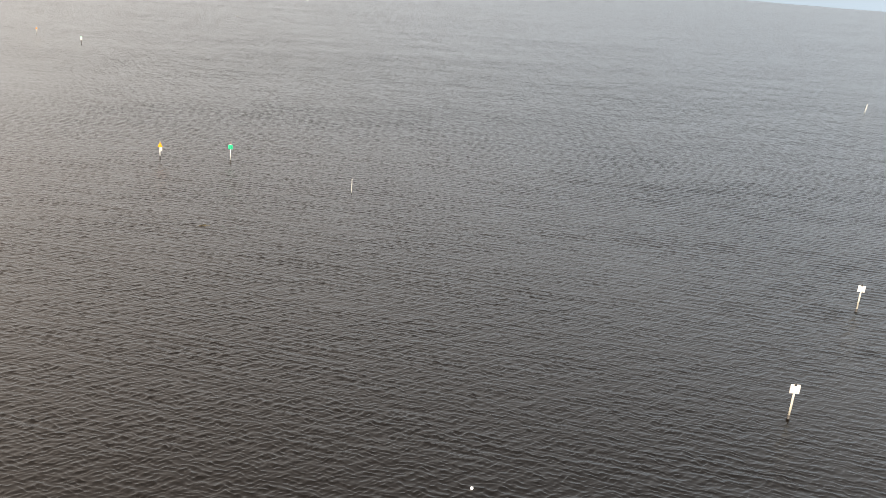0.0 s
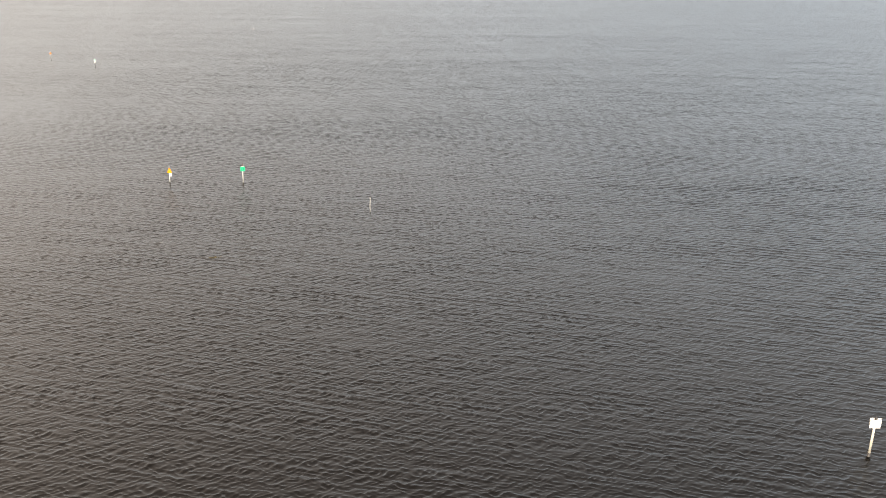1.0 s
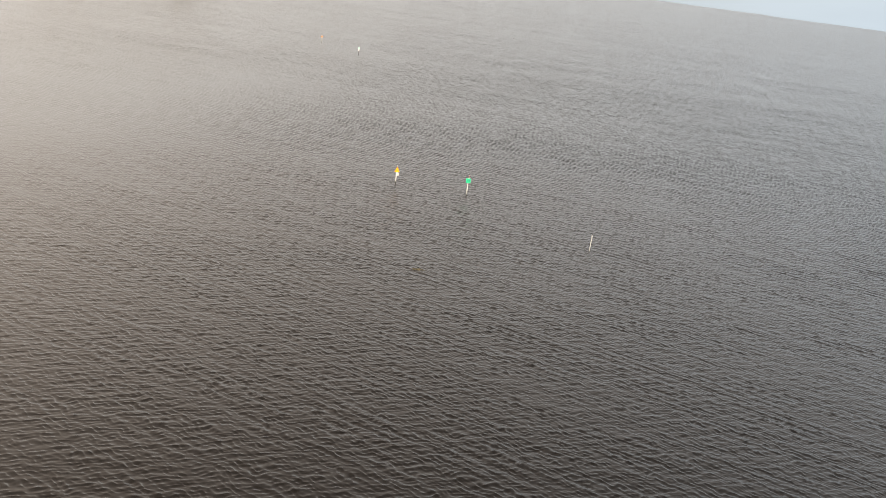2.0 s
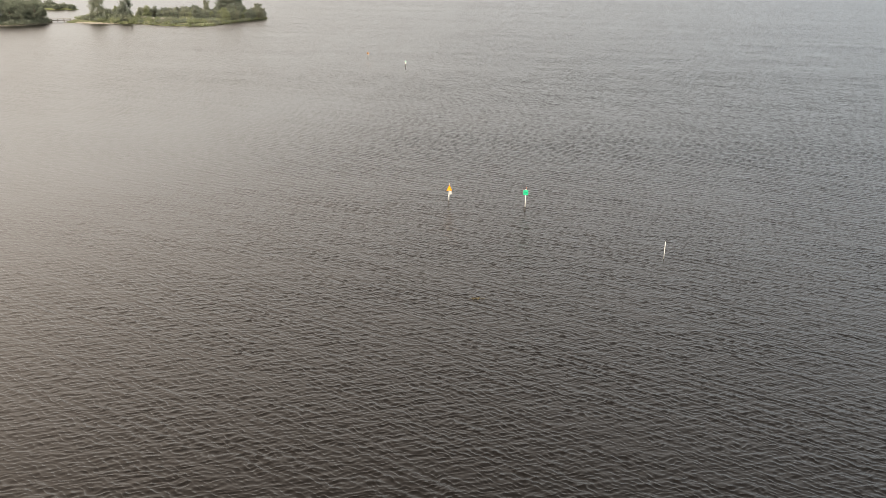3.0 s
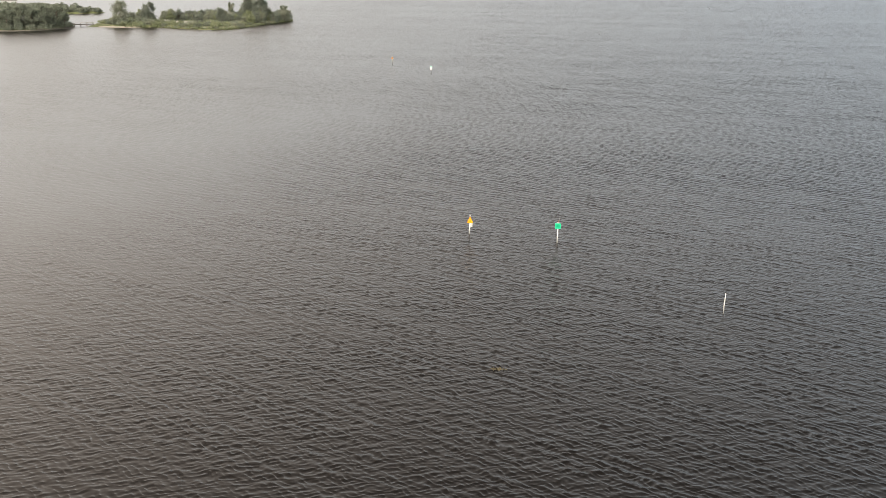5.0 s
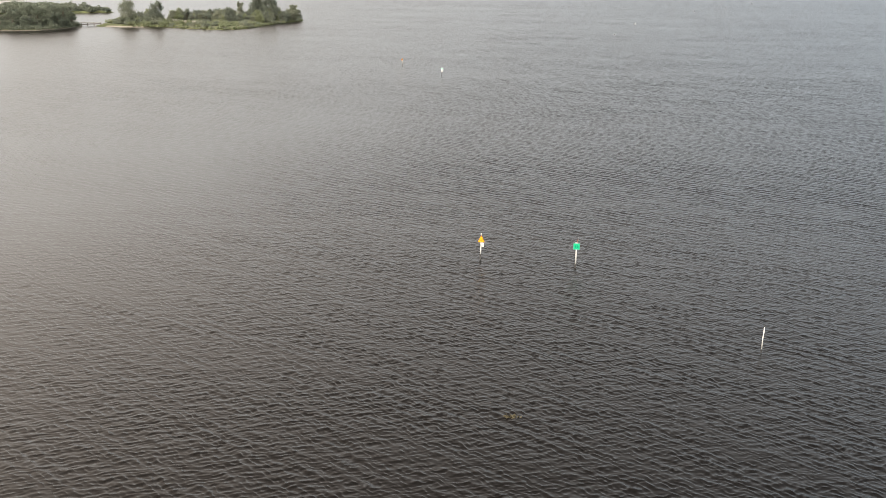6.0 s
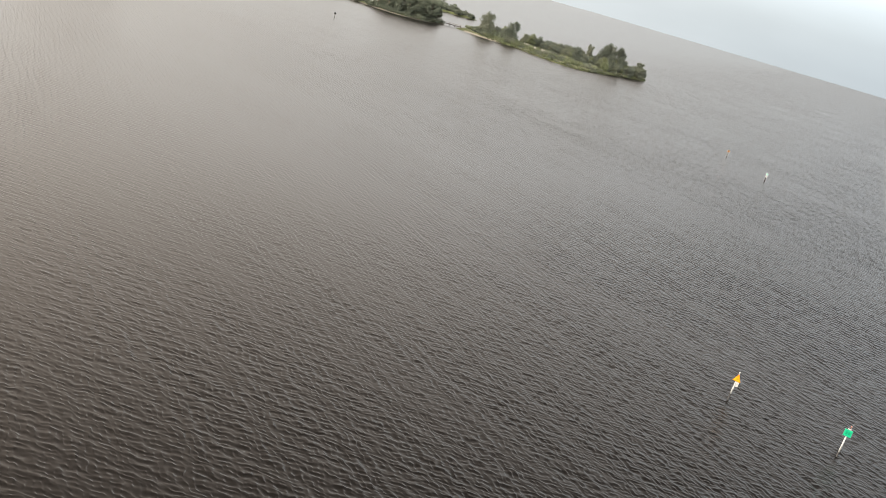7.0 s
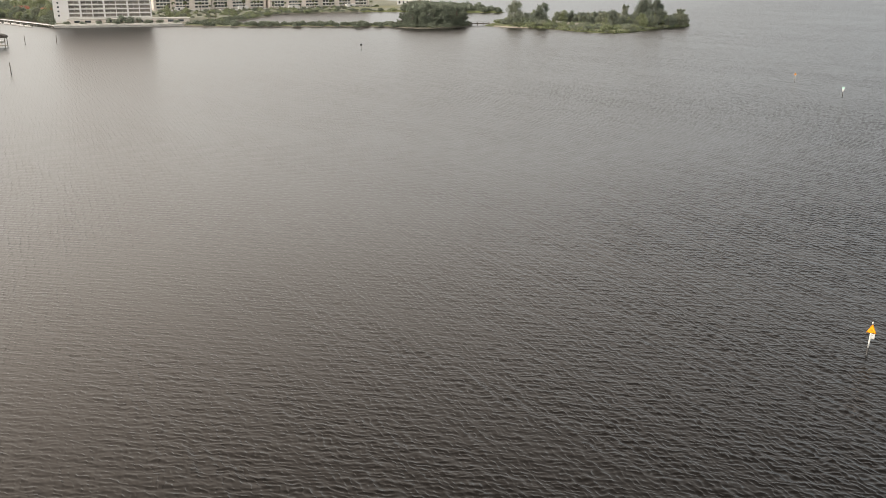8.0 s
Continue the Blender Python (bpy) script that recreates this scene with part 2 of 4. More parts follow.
def water_material():
    """Peat-brown bay water: a dark body, peaked wind waves and ripples, and gusts in which they rise and die."""
    mat = bpy.data.materials.new("bay_water")
    mat.use_nodes = True
    n, l = mat.node_tree.nodes, mat.node_tree.links
    b = n["Principled BSDF"]
    b.inputs["IOR"].default_value = 1.333
    co = n.new("ShaderNodeTexCoord")

    def op(kind, *values):
        m = n.new("ShaderNodeMath")
        m.operation = kind
        for k, v in enumerate(values):
            if isinstance(v, float):
                m.inputs[k].default_value = v
            else:
                l.new(v, m.inputs[k])
        return m.outputs[0]

    def vec(kind, *values):
        m = n.new("ShaderNodeVectorMath")
        m.operation = kind
        for k, v in enumerate(values):
            socket = m.inputs["Scale"] if kind == "SCALE" and k == 1 else m.inputs[k]
            if isinstance(v, (tuple, Vector, float)):
                socket.default_value = v
            else:
                l.new(v, socket)
        return m.outputs["Value" if kind == "DOT_PRODUCT" else "Vector"]

    def span(value, lo, hi, to_lo, to_hi, smooth=False):
        m = n.new("ShaderNodeMapRange")
        m.interpolation_type = "SMOOTHSTEP" if smooth else "LINEAR"
        for name, v in (("From Min", lo), ("From Max", hi), ("To Min", to_lo), ("To Max", to_hi)):
            m.inputs[name].default_value = v
        l.new(value, m.inputs["Value"])
        return m.outputs["Result"]

    def noise_of(turn, sx, sy, detail, rough=0.5, distort=0.0):
        mp = n.new("ShaderNodeMapping")
        mp.vector_type = "TEXTURE"
        mp.inputs["Rotation"].default_value = (0, 0, radians(turn))
        mp.inputs["Scale"].default_value = (sx, sy, sy)
        tx = n.new("ShaderNodeTexNoise")
        tx.inputs["Scale"].default_value = 1.0
        tx.inputs["Detail"].default_value = detail
        tx.inputs["Roughness"].default_value = rough
        tx.inputs["Distortion"].default_value = distort
        l.new(co.outputs["Object"], mp.inputs["Vector"])
        l.new(mp.outputs["Vector"], tx.inputs["Vector"])
        return tx.outputs["Fac"]

    def train(spot, waves):
        """Slopes of peaked waves at a spot of the water."""
        drawn = spot
        for dx, dy, length, steep, phase in waves:
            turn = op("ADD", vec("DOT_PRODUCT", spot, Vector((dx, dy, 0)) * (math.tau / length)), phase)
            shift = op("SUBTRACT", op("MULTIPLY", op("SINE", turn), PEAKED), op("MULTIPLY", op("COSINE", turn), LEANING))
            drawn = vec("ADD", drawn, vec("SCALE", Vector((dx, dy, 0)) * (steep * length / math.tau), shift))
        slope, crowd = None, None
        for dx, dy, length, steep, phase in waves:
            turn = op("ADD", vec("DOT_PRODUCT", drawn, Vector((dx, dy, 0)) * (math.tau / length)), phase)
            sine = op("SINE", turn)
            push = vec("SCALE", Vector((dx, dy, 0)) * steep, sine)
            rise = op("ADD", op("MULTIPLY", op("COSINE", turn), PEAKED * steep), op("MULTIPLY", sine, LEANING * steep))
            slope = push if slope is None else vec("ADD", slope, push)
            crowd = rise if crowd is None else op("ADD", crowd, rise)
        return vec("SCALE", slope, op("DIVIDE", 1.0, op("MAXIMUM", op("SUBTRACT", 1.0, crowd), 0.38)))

    # far off the chop is too fine for the sheet's own relief, which says how much of it the sheet carries
    relief = n.new("ShaderNodeAttribute")
    relief.attribute_name = "relief"
    carried = op("MULTIPLY", op("SUBTRACT", 1.0, relief.outputs["Fac"]), 1.5)
    # gusts: broad streaks in which the chop rises and dies, and patches of some tens of metres
    calm = span(noise_of(-8, 240, 46, 3.0, 0.55, 0.6), 0.35, 0.65, 0.78, 1.15)
    gust = span(noise_of(-20, 26, 12, 4.0, 0.6, 0.3), 0.3, 0.7, 0.70, 1.28)
    # the chop dies down towards the sheltered water off the far shore
    place_xyz = n.new("ShaderNodeSeparateXYZ")
    l.new(co.outputs["Object"], place_xyz.inputs[0])
    lee = span(vec("DOT_PRODUCT", co.outputs["Object"], (-1.0, 0.05, 0.0)), 0, 95, 1.0, 0.46, True)
    fetch = op("MULTIPLY", span(place_xyz.outputs["Y"], 150, 340, 0.3, 0.9), span(place_xyz.outputs["X"], -340, -150, 0.4, 1.0))
    shelter = op("MAXIMUM", lee, fetch)
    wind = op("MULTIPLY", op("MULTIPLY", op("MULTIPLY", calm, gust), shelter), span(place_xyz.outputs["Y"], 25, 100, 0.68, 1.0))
    carried = op("MULTIPLY", carried, shelter)
    warp = n.new("ShaderNodeTexNoise")
    warp.inputs["Scale"].default_value = 0.3
    warp.inputs["Detail"].default_value = 2.0
    l.new(co.outputs["Object"], warp.inputs["Vector"])
    bent = vec("MULTIPLY_ADD", warp.outputs["Color"], (1.6, 1.6, 0.0), co.outputs["Object"])
    geo = n.new("ShaderNodeNewGeometry")
    tilt = vec("MULTIPLY", geo.outputs["Normal"], (1.0, 1.0, 0.0))
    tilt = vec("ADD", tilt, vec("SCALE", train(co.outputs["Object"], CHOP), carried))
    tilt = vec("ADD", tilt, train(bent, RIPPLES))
    tilt = vec("SCALE", tilt, wind)
    l.new(vec("NORMALIZE", vec("ADD", tilt, (0.0, 0.0, 1.0))), b.inputs["Normal"])
    # silt and peat: the colour of the water body, in wide soft drifts
    body = n.new("ShaderNodeMix")
    body.data_type = "RGBA"
    body.inputs["A"].default_value = (0.0029, 0.0021, 0.0014, 1)
    body.inputs["B"].default_value = (0.0036, 0.0025, 0.0017, 1)
    l.new(noise_of(20, 90, 45, 4.0, 0.6, 0.4), body.inputs["Factor"])
    l.new(body.outputs["Result"], b.inputs["Base Color"])
    # fine wind ripples, too small to see singly, cover the sheltered water
    side = vec("DOT_PRODUCT", co.outputs["Object"], (-1.0, 0.12, 0.0))
    l.new(span(side, 20, 220, 0.277, 0.295), b.inputs["Roughness"])
    return mat


M_WATER = water_material()
M_SAND = material("shell_sand", (0.30, 0.27, 0.22), 0.9, vary=0.25, scale=0.7, bump=0.05, stains=(0.16, 0.15, 0.09))
M_SCRUB = material("scrub_ground", (0.10, 0.115, 0.045), 0.95, vary=0.4, scale=0.5, bump=0.1, stains=(0.24, 0.22, 0.15))
# pale olive of the lawn takes in the distance haze
M_LAWN = material("lawn", (0.16, 0.16, 0.085), 0.95, vary=0.3, scale=0.3, bump=0.05, stains=(0.24, 0.21, 0.13))
M_GARDEN = material("garden_ground", (0.13, 0.135, 0.095), 0.95, vary=0.4, scale=0.25, bump=0.05, stains=(0.24, 0.22, 0.16))
M_ROCK = material("riprap_stone", (0.13, 0.12, 0.095), 0.9, vary=0.4, scale=1.2, bump=0.1)
M_CONCRETE = material("weathered_concrete", (0.46, 0.44, 0.40), 0.85, vary=0.15, scale=1.5, bump=0.01, stains=(0.27, 0.25, 0.22))
M_PALEWALL = material("pale_stucco", (0.61, 0.59, 0.575), 0.85, vary=0.08, scale=0.8, bump=0.01, stains=(0.56, 0.54, 0.49))
M_BEIGE = material("beige_stucco", (0.55, 0.495, 0.45), 0.85, vary=0.1, scale=0.8, bump=0.01, stains=(0.48, 0.42, 0.34))
M_RAIL = material("white_balcony_rail", (0.66, 0.64, 0.59), 0.6, vary=0.08, scale=2.0)
M_PANE = material("dark_window_glass", (0.045, 0.052, 0.055), 0.12, vary=0.5, scale=0.4, spec=0.6)
# grey-brown of the balcony recesses, their shade put into the colour
M_RECESS = material("shaded_balcony_recess", (0.165, 0.145, 0.122), 0.5, vary=0.45, scale=0.25, spec=0.5)
M_ROOFRED = material("red_roof_tile", (0.34, 0.13, 0.08), 0.8, vary=0.25, scale=2.0, bump=0.03)
M_ROOFGREY = material("grey_roof", (0.22, 0.21, 0.20), 0.85, vary=0.2, scale=2.0, bump=0.02)
M_BARK = material("grey_bark", (0.16, 0.125, 0.095), 0.95, vary=0.3, scale=3.0, bump=0.05)
# next four leaf colours are lightened and greyed to hold distance haze
M_PINE = leaf_material("pine_needles", (0.19, 0.21, 0.165))
M_DARKLEAF = leaf_material("mangrove_leaves", (0.20, 0.222, 0.165))
M_SCRUBLEAF = leaf_material("scrub_leaves", (0.25, 0.275, 0.16), 0.35)
M_DRYLEAF = leaf_material("dry_grey_leaves", (0.245, 0.26, 0.19), 0.35)
M_PALEBUSH = leaf_material("pale_bush_leaves", (0.50, 0.48, 0.42), 0.3)
M_PALM = leaf_material("palm_fronds", (0.085, 0.10, 0.04))
M_WHITEPOST = material("white_painted_post", (0.66, 0.65, 0.61), 0.55, vary=0.1, scale=3.0, bump=0.004, stains=(0.55, 0.53, 0.47))
M_CREAMPOST = material("cream_pvc_sleeve", (0.70, 0.66, 0.54), 0.45, vary=0.07, scale=3.0, stains=(0.66, 0.62, 0.50))
M_WETPILE = material("wet_dark_piling", (0.026, 0.023, 0.020), 0.5, vary=0.4, scale=4.0, bump=0.01, stains=(0.06, 0.06, 0.05))
M_WOODPILE = material("weathered_piling", (0.12, 0.10, 0.085), 0.85, vary=0.3, scale=3.0, bump=0.01)
M_ORANGE = material("orange_reflective_sheet", (0.86, 0.40, 0.01), 0.4, vary=0.06, scale=2.0)
M_DEEPORANGE = material("deep_orange_border", (0.72, 0.26, 0.015), 0.4, vary=0.06, scale=2.0)
M_FADEDORANGE = material("faded_orange_sheet", (0.85, 0.42, 0.17), 0.5, vary=0.1, scale=2.0)
M_GREEN = material("green_reflective_sheet", (0.0, 0.40, 0.19), 0.4, vary=0.06, scale=2.0)
M_EDGEGREEN = material("worn_green_border", (0.10, 0.46, 0.29), 0.45, vary=0.1, scale=2.0)
M_DARKGREEN = material("dark_green_border", (0.0, 0.25, 0.12), 0.4, vary=0.06, scale=2.0)
M_WHITEBOARD = material("white_sign_board", (0.62, 0.61, 0.57), 0.5, vary=0.05, scale=2.0, stains=(0.72, 0.71, 0.67))
M_PALEGREEN = material("faded_green_board", (0.45, 0.72, 0.62), 0.45, vary=0.06, scale=2.0)
M_LAMPRED = material("faded_red_lamp_housing", (0.42, 0.16, 0.12), 0.5, vary=0.2, scale=4.0)
M_BLACK = material("black_paint", (0.03, 0.03, 0.03), 0.6, vary=0.2, scale=3.0)
M_STEEL = material("galvanised_steel", (0.45, 0.46, 0.46), 0.45, metal=0.8, vary=0.15, scale=5.0)
M_FLOAT = material("white_foam_float", (0.85, 0.85, 0.82), 0.5, vary=0.08, scale=8.0)
M_WEED = leaf_material("yellow_brown_seaweed", (0.15, 0.128, 0.078))
M_DECK = material("grey_dock_boards", (0.36, 0.33, 0.28), 0.85, vary=0.25, scale=1.5, bump=0.01)
M_HULL = material("weathered_cream_hull", (0.5, 0.48, 0.44), 0.3, vary=0.05, scale=2.0)
M_CANVAS = material("dark_brown_canopy", (0.055, 0.045, 0.04), 0.8, vary=0.2, scale=2.0)


# ------------------------------------------------------------------ water, one sheet to the horizon
HORIZON = 4410.0


def grid_line(lo, hi, step, coarse):
    """Even steps from lo to hi, then steps that grow slowly to a coarse one, and quickly from there to the horizon, on both sides."""
    mid = list(np.arange(lo, hi, step))
    sides = []
    for start, way in ((mid[-1], 1), (mid[0], -1)):
        line, s = [start], step
        while abs(line[-1]) < HORIZON:
            s *= 1.007 if s < coarse else 1.06
            line.append(line[-1] + way * s)
        sides.append(line[1:])
    return np.array(sides[1][::-1] + mid + sides[0])


def build_water():
    xs = grid_line(-58, 50, 0.42, 0.85)
    ys = grid_line(30, 150, 0.26, 0.58)
    dx, dy = np.gradient(xs), np.gradient(ys)
    gx, gy = np.meshgrid(xs, ys)
    relief = np.clip((0.82 - dx) / 0.36, 0, 1)[None, :] * np.clip((0.56 - dy) / 0.28, 0, 1)[:, None]
    near = relief > 0
    px, py, keep = gx[near], gy[near], relief[near]
    sx, sy, rise = np.zeros_like(px), np.zeros_like(px), np.zeros_like(px)
    for wx, wy, length, steep, phase in CHOP:
        turn = math.tau / length * (wx * px + wy * py) + phase
        high = steep * length / math.tau
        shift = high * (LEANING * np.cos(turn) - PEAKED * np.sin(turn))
        sx += wx * shift
        sy += wy * shift
        rise += high * np.cos(turn)
    z = np.zeros_like(gx)
    z[near] = rise * keep
    gx[near] += sx * keep
    gy[near] += sy * keep
    ny, nx = gx.shape
    verts = np.stack([gx, gy, z], -1).reshape(-1, 3)
    i = (np.arange(ny - 1)[:, None] * nx + np.arange(nx - 1)[None, :])
    mid_r = np.hypot((xs[1:] + xs[:-1])[None, :] / 2, (ys[1:] + ys[:-1])[:, None] / 2)
    i = i[mid_r < HORIZON].ravel()
    quads = np.stack([i, i + 1, i + 1 + nx, i + nx], -1).astype(np.int32)
    me = bpy.data.meshes.new("water")
    me.vertices.add(len(verts))
    me.vertices.foreach_set("co", verts.astype(np.float32).ravel())
    me.loops.add(quads.size)
    me.loops.foreach_set("vertex_index", quads.ravel())
    me.polygons.add(len(quads))
    me.polygons.foreach_set("loop_start", np.arange(0, quads.size, 4, dtype=np.int32))
    me.polygons.foreach_set("use_smooth", np.ones(len(quads), dtype=bool))
    me.update(calc_edges=True)
    me.attributes.new("relief", "FLOAT", "POINT").data.foreach_set("value", relief.astype(np.float32).ravel())
    me.materials.append(M_WATER)
    return tagged(new("water", me), "dark peat-brown bay water with short wind chop", "water", kind="structure")


build_water()


# ------------------------------------------------------------------ land
def smooth_outline(points, steps, wobble, rng):
    """A closed Catmull-Rom line through the plan's corners, roughened."""
    out, n = [], len(points)
    for i in range(n):
        p0, p1, p2, p3 = (Vector(points[(i + k) % n]) for k in (-1, 0, 1, 2))
        for s in range(steps):
            t = s / steps
            p = 0.5 * (2 * p1 + (p2 - p0) * t + (2 * p0 - 5 * p1 + 4 * p2 - p3) * t * t + (3 * p1 - p0 - 3 * p2 + p3) * t ** 3)
            out.append(p + Vector((rng.uniform(-wobble, wobble), rng.uniform(-wobble, wobble))))
    return out


def land(name, points, top, label, materials, steps=8, wobble=0.8, shore=2.2, seed=1, straight=False, bank=0.25, beach=None):
    """Ground that rises from under the water: a shore band and a top."""
    rng = random.Random(seed)
    ring = [Vector(p) for p in points] if straight else smooth_outline(points, steps, wobble, rng)
    n = len(ring)
    area = sum(a.x * b.y - b.x * a.y for a, b in zip(ring, ring[1:] + ring[:1]))
    if area < 0:
        ring.reverse()
    bm = bmesh.new()

    def offset(d):
        out = []
        for i in range(n):
            along = (ring[(i + 1) % n] - ring[i - 1]).normalized()
            out.append(ring[i] + Vector((-along.y, along.x)) * d)
        return out

    levels = [(-0.8, -0.7), (0.0, bank), (shore, bank + 0.45), (shore * 2, top)]
    loops = [[bm.verts.new((p.x, p.y, z + (rng.uniform(-0.1, 0.1) if k else 0))) for p in offset(d)] for k, (d, z) in enumerate(levels)]
    for k, (a, b) in enumerate(zip(loops, loops[1:])):
        for i in range(n):
            f = bm.faces.new((a[i], a[(i + 1) % n], b[(i + 1) % n], b[i]))
            on_beach = beach and beach[0] < ring[i].x < beach[1] and ring[i].y < beach[2] and k <= beach[3]
            f.material_index = 2 if on_beach else (0 if k < 2 else 1)
    f = bm.faces.new(loops[-1])
    f.material_index = 1
    bmesh.ops.triangulate(bm, faces=[f])
    bmesh.ops.recalc_face_normals(bm, faces=list(bm.faces))
    me = mesh_of(bm, name)
    for m in materials:
        me.materials.append(m)
    return tagged(new(name, me), label, "ground", kind="structure")


ISLET = [(-264, 638), (-250, 631), (-235, 628), (-217, 632), (-199, 624), (-184, 617), (-161, 615), (-154, 628),
         (-147, 657), (-139, 685), (-132, 708), (-141, 722), (-168, 712), (-200, 697), (-235, 685), (-262, 664)]
SPIT = [(-450, 528), (-425, 533), (-405, 541), (-385, 555), (-362, 567), (-338, 579), (-316, 589), (-298, 588), (-284, 594), (-275, 608),
        (-271, 626), (-277, 637), (-292, 622), (-308, 606), (-340, 594), (-365, 582), (-388, 570), (-410, 556), (-428, 548), (-450, 544)]
MAINLAND = [(-1500, 330), (-840, 475), (-606, 509), (-560, 494), (-522, 476), (-512, 472), (-505, 477), (-480, 502), (-450, 532), (-443, 548), (-446, 585),
            (-466, 650), (-473, 676), (-457, 706), (-428, 744), (-405, 762), (-375, 768), (-345, 780), (-320, 795), (-322, 808), (-352, 812), (-388, 815),
            (-422, 832), (-462, 890), (-630, 1015), (-1500, 1600)]
land("ground_islet", ISLET, 1.5, "low islet overgrown with scrub", (M_SCRUB, M_SCRUB, M_SAND), seed=3, beach=(-256, -228, 640, 1))
land("ground_spit", SPIT, 1.1, "narrow scrub-covered spit between bay and lagoon", (M_ROCK, M_SCRUB), wobble=0.6, shore=1.2, seed=4)
land("ground_mainland", MAINLAND, 1.7, "flat developed shore with lawns and gardens", (M_ROCK, M_GARDEN, M_SCRUB), wobble=0.5, shore=2.0, seed=5, steps=6, beach=(-436, -300, 2000, 2))


# ------------------------------------------------------------------ plants
def add_leaf(bm, p, size, rng, flat=0.0, droop=None, slim=1.0):
    """A folded leaf clump: two small faces."""
    d = Vector((rng.gauss(0, 1), rng.gauss(0, 1), rng.gauss(0, 1 - flat)))
    d = (d + droop if droop else d).normalized()
    s = d.cross(Vector((rng.gauss(0, 1), rng.gauss(0, 1), rng.gauss(0, 1)))).normalized()
    up = d.cross(s)
    a, b = p - d * size, p + d * size
    w = s * size * rng.uniform(0.35, 0.7) * slim
    va, vb = bm.verts.new(a), bm.verts.new(b)
    vc, vd = bm.verts.new(p + w + up * size * 0.2), bm.verts.new(p - w + up * size * 0.2)
    bm.faces.new((va, vc, vb))
    bm.faces.new((va, vb, vd))


def limb(bm, a, b, r0, r1, rng, sides=5, bends=3):
    """A bent, tapered branch between two points."""
    d = b - a
    axis = d.normalized()
    u = axis.orthogonal().normalized()
    v = axis.cross(u)
    loops = []
    for k in range(bends + 1):
        t = k / bends
        c = a + d * t + (u * rng.uniform(-1, 1) + v * rng.uniform(-1, 1)) * d.length * (0.05 if 0 < k < bends else 0)
        r = r0 + (r1 - r0) * t
        loops.append([bm.verts.new(c + (u * math.cos(q) + v * math.sin(q)) * r) for q in [math.tau * i / sides for i in range(sides)]])
    for p, q in zip(loops, loops[1:]):
        for i in range(sides):
            bm.faces.new((p[i], p[(i + 1) % sides], q[(i + 1) % sides], q[i]))
    bm.faces.new(loops[-1])


def pine(seed, tall, spread, leafmat, wind=0.0, clumps=26, leaves=60, low=0.18):
    """A ragged coastal pine: leaning trunk, upswept limbs, wispy needle clumps with gaps."""
    rng = random.Random(seed)
    wood, crown = bmesh.new(), bmesh.new()
    top = Vector((wind * tall, rng.uniform(-0.05, 0.05) * tall, tall * 0.93))
    limb(wood, Vector((0, 0, -0.4)), top, 0.02 * tall + 0.08, 0.05, rng, 7, 5)
    for k in range(clumps):
        h = low + (1 - low) * ((k + rng.random()) / clumps)
        fall = 0.25 + 0.75 * math.sin(math.pi * min(1.0, 0.22 + 0.72 * h)) ** 0.7
        out = spread * fall * rng.uniform(0.25, 1.0)
        a = rng.uniform(0, math.tau)
        base = top * (h * 0.85)
        tip = Vector((math.cos(a) * out + wind * tall * h, math.sin(a) * out, h * tall + rng.uniform(0, 0.06) * tall))
        limb(wood, base, tip, 0.09, 0.025, rng, 4, 2)
        rad = spread * rng.uniform(0.26, 0.46) * (1.15 - 0.55 * h)
        sweep = Vector((math.cos(a) * 0.9 + wind * 4, math.sin(a) * 0.9, 1.5))
        for _ in range(int(leaves * 2.2 * rng.uniform(0.6, 1.3))):
            q = Vector((rng.gauss(0, 0.5), rng.gauss(0, 0.5), rng.gauss(0, 0.6))) * rad
            add_leaf(crown, tip + q, rng.uniform(0.35, 0.8), rng, 0.0, sweep, 0.42)
    return wood, crown, leafmat


def broad(seed, tall, spread, leafmat, lumps=16, leaves=70, leaf=1.0):
    """A round-headed tree or mangrove: short stems, lumpy crown with an uneven outline."""
    rng = random.Random(seed)
    wood, crown = bmesh.new(), bmesh.new()
    for s in range(3):
        a = rng.uniform(0, math.tau)
        limb(wood, Vector((math.cos(a) * 0.3, math.sin(a) * 0.3, -0.4)), Vector((math.cos(a) * spread * 0.4, math.sin(a) * spread * 0.4, tall * 0.6)), 0.03 * tall, 0.05, rng, 5, 3)
    for k in range(lumps):
        a, r = rng.uniform(0, math.tau), spread * math.sqrt(rng.random()) * 0.85
        edge = r / spread
        h = tall * (0.16 + 0.69 * rng.random() * (1 - 0.55 * edge * edge)) + tall * 0.1 * rng.random()
        c = Vector((math.cos(a) * r, math.sin(a) * r, h))
        limb(wood, Vector((math.cos(a) * r * 0.3, math.sin(a) * r * 0.3, tall * 0.2)), c, 0.07, 0.03, rng, 4, 2)
        rad = spread * rng.uniform(0.25, 0.42)
        for _ in range(int(leaves * rng.uniform(0.7, 1.2))):
            q = Vector((rng.gauss(0, 1), rng.gauss(0, 1), rng.gauss(0, 0.8))).normalized() * rad * rng.uniform(0.55, 1.05)
            p = c + q
            if p.z > 0.1:
                add_leaf(crown, p, rng.uniform(0.22, 0.5) * leaf, rng, 0.3)
    return wood, crown, leafmat


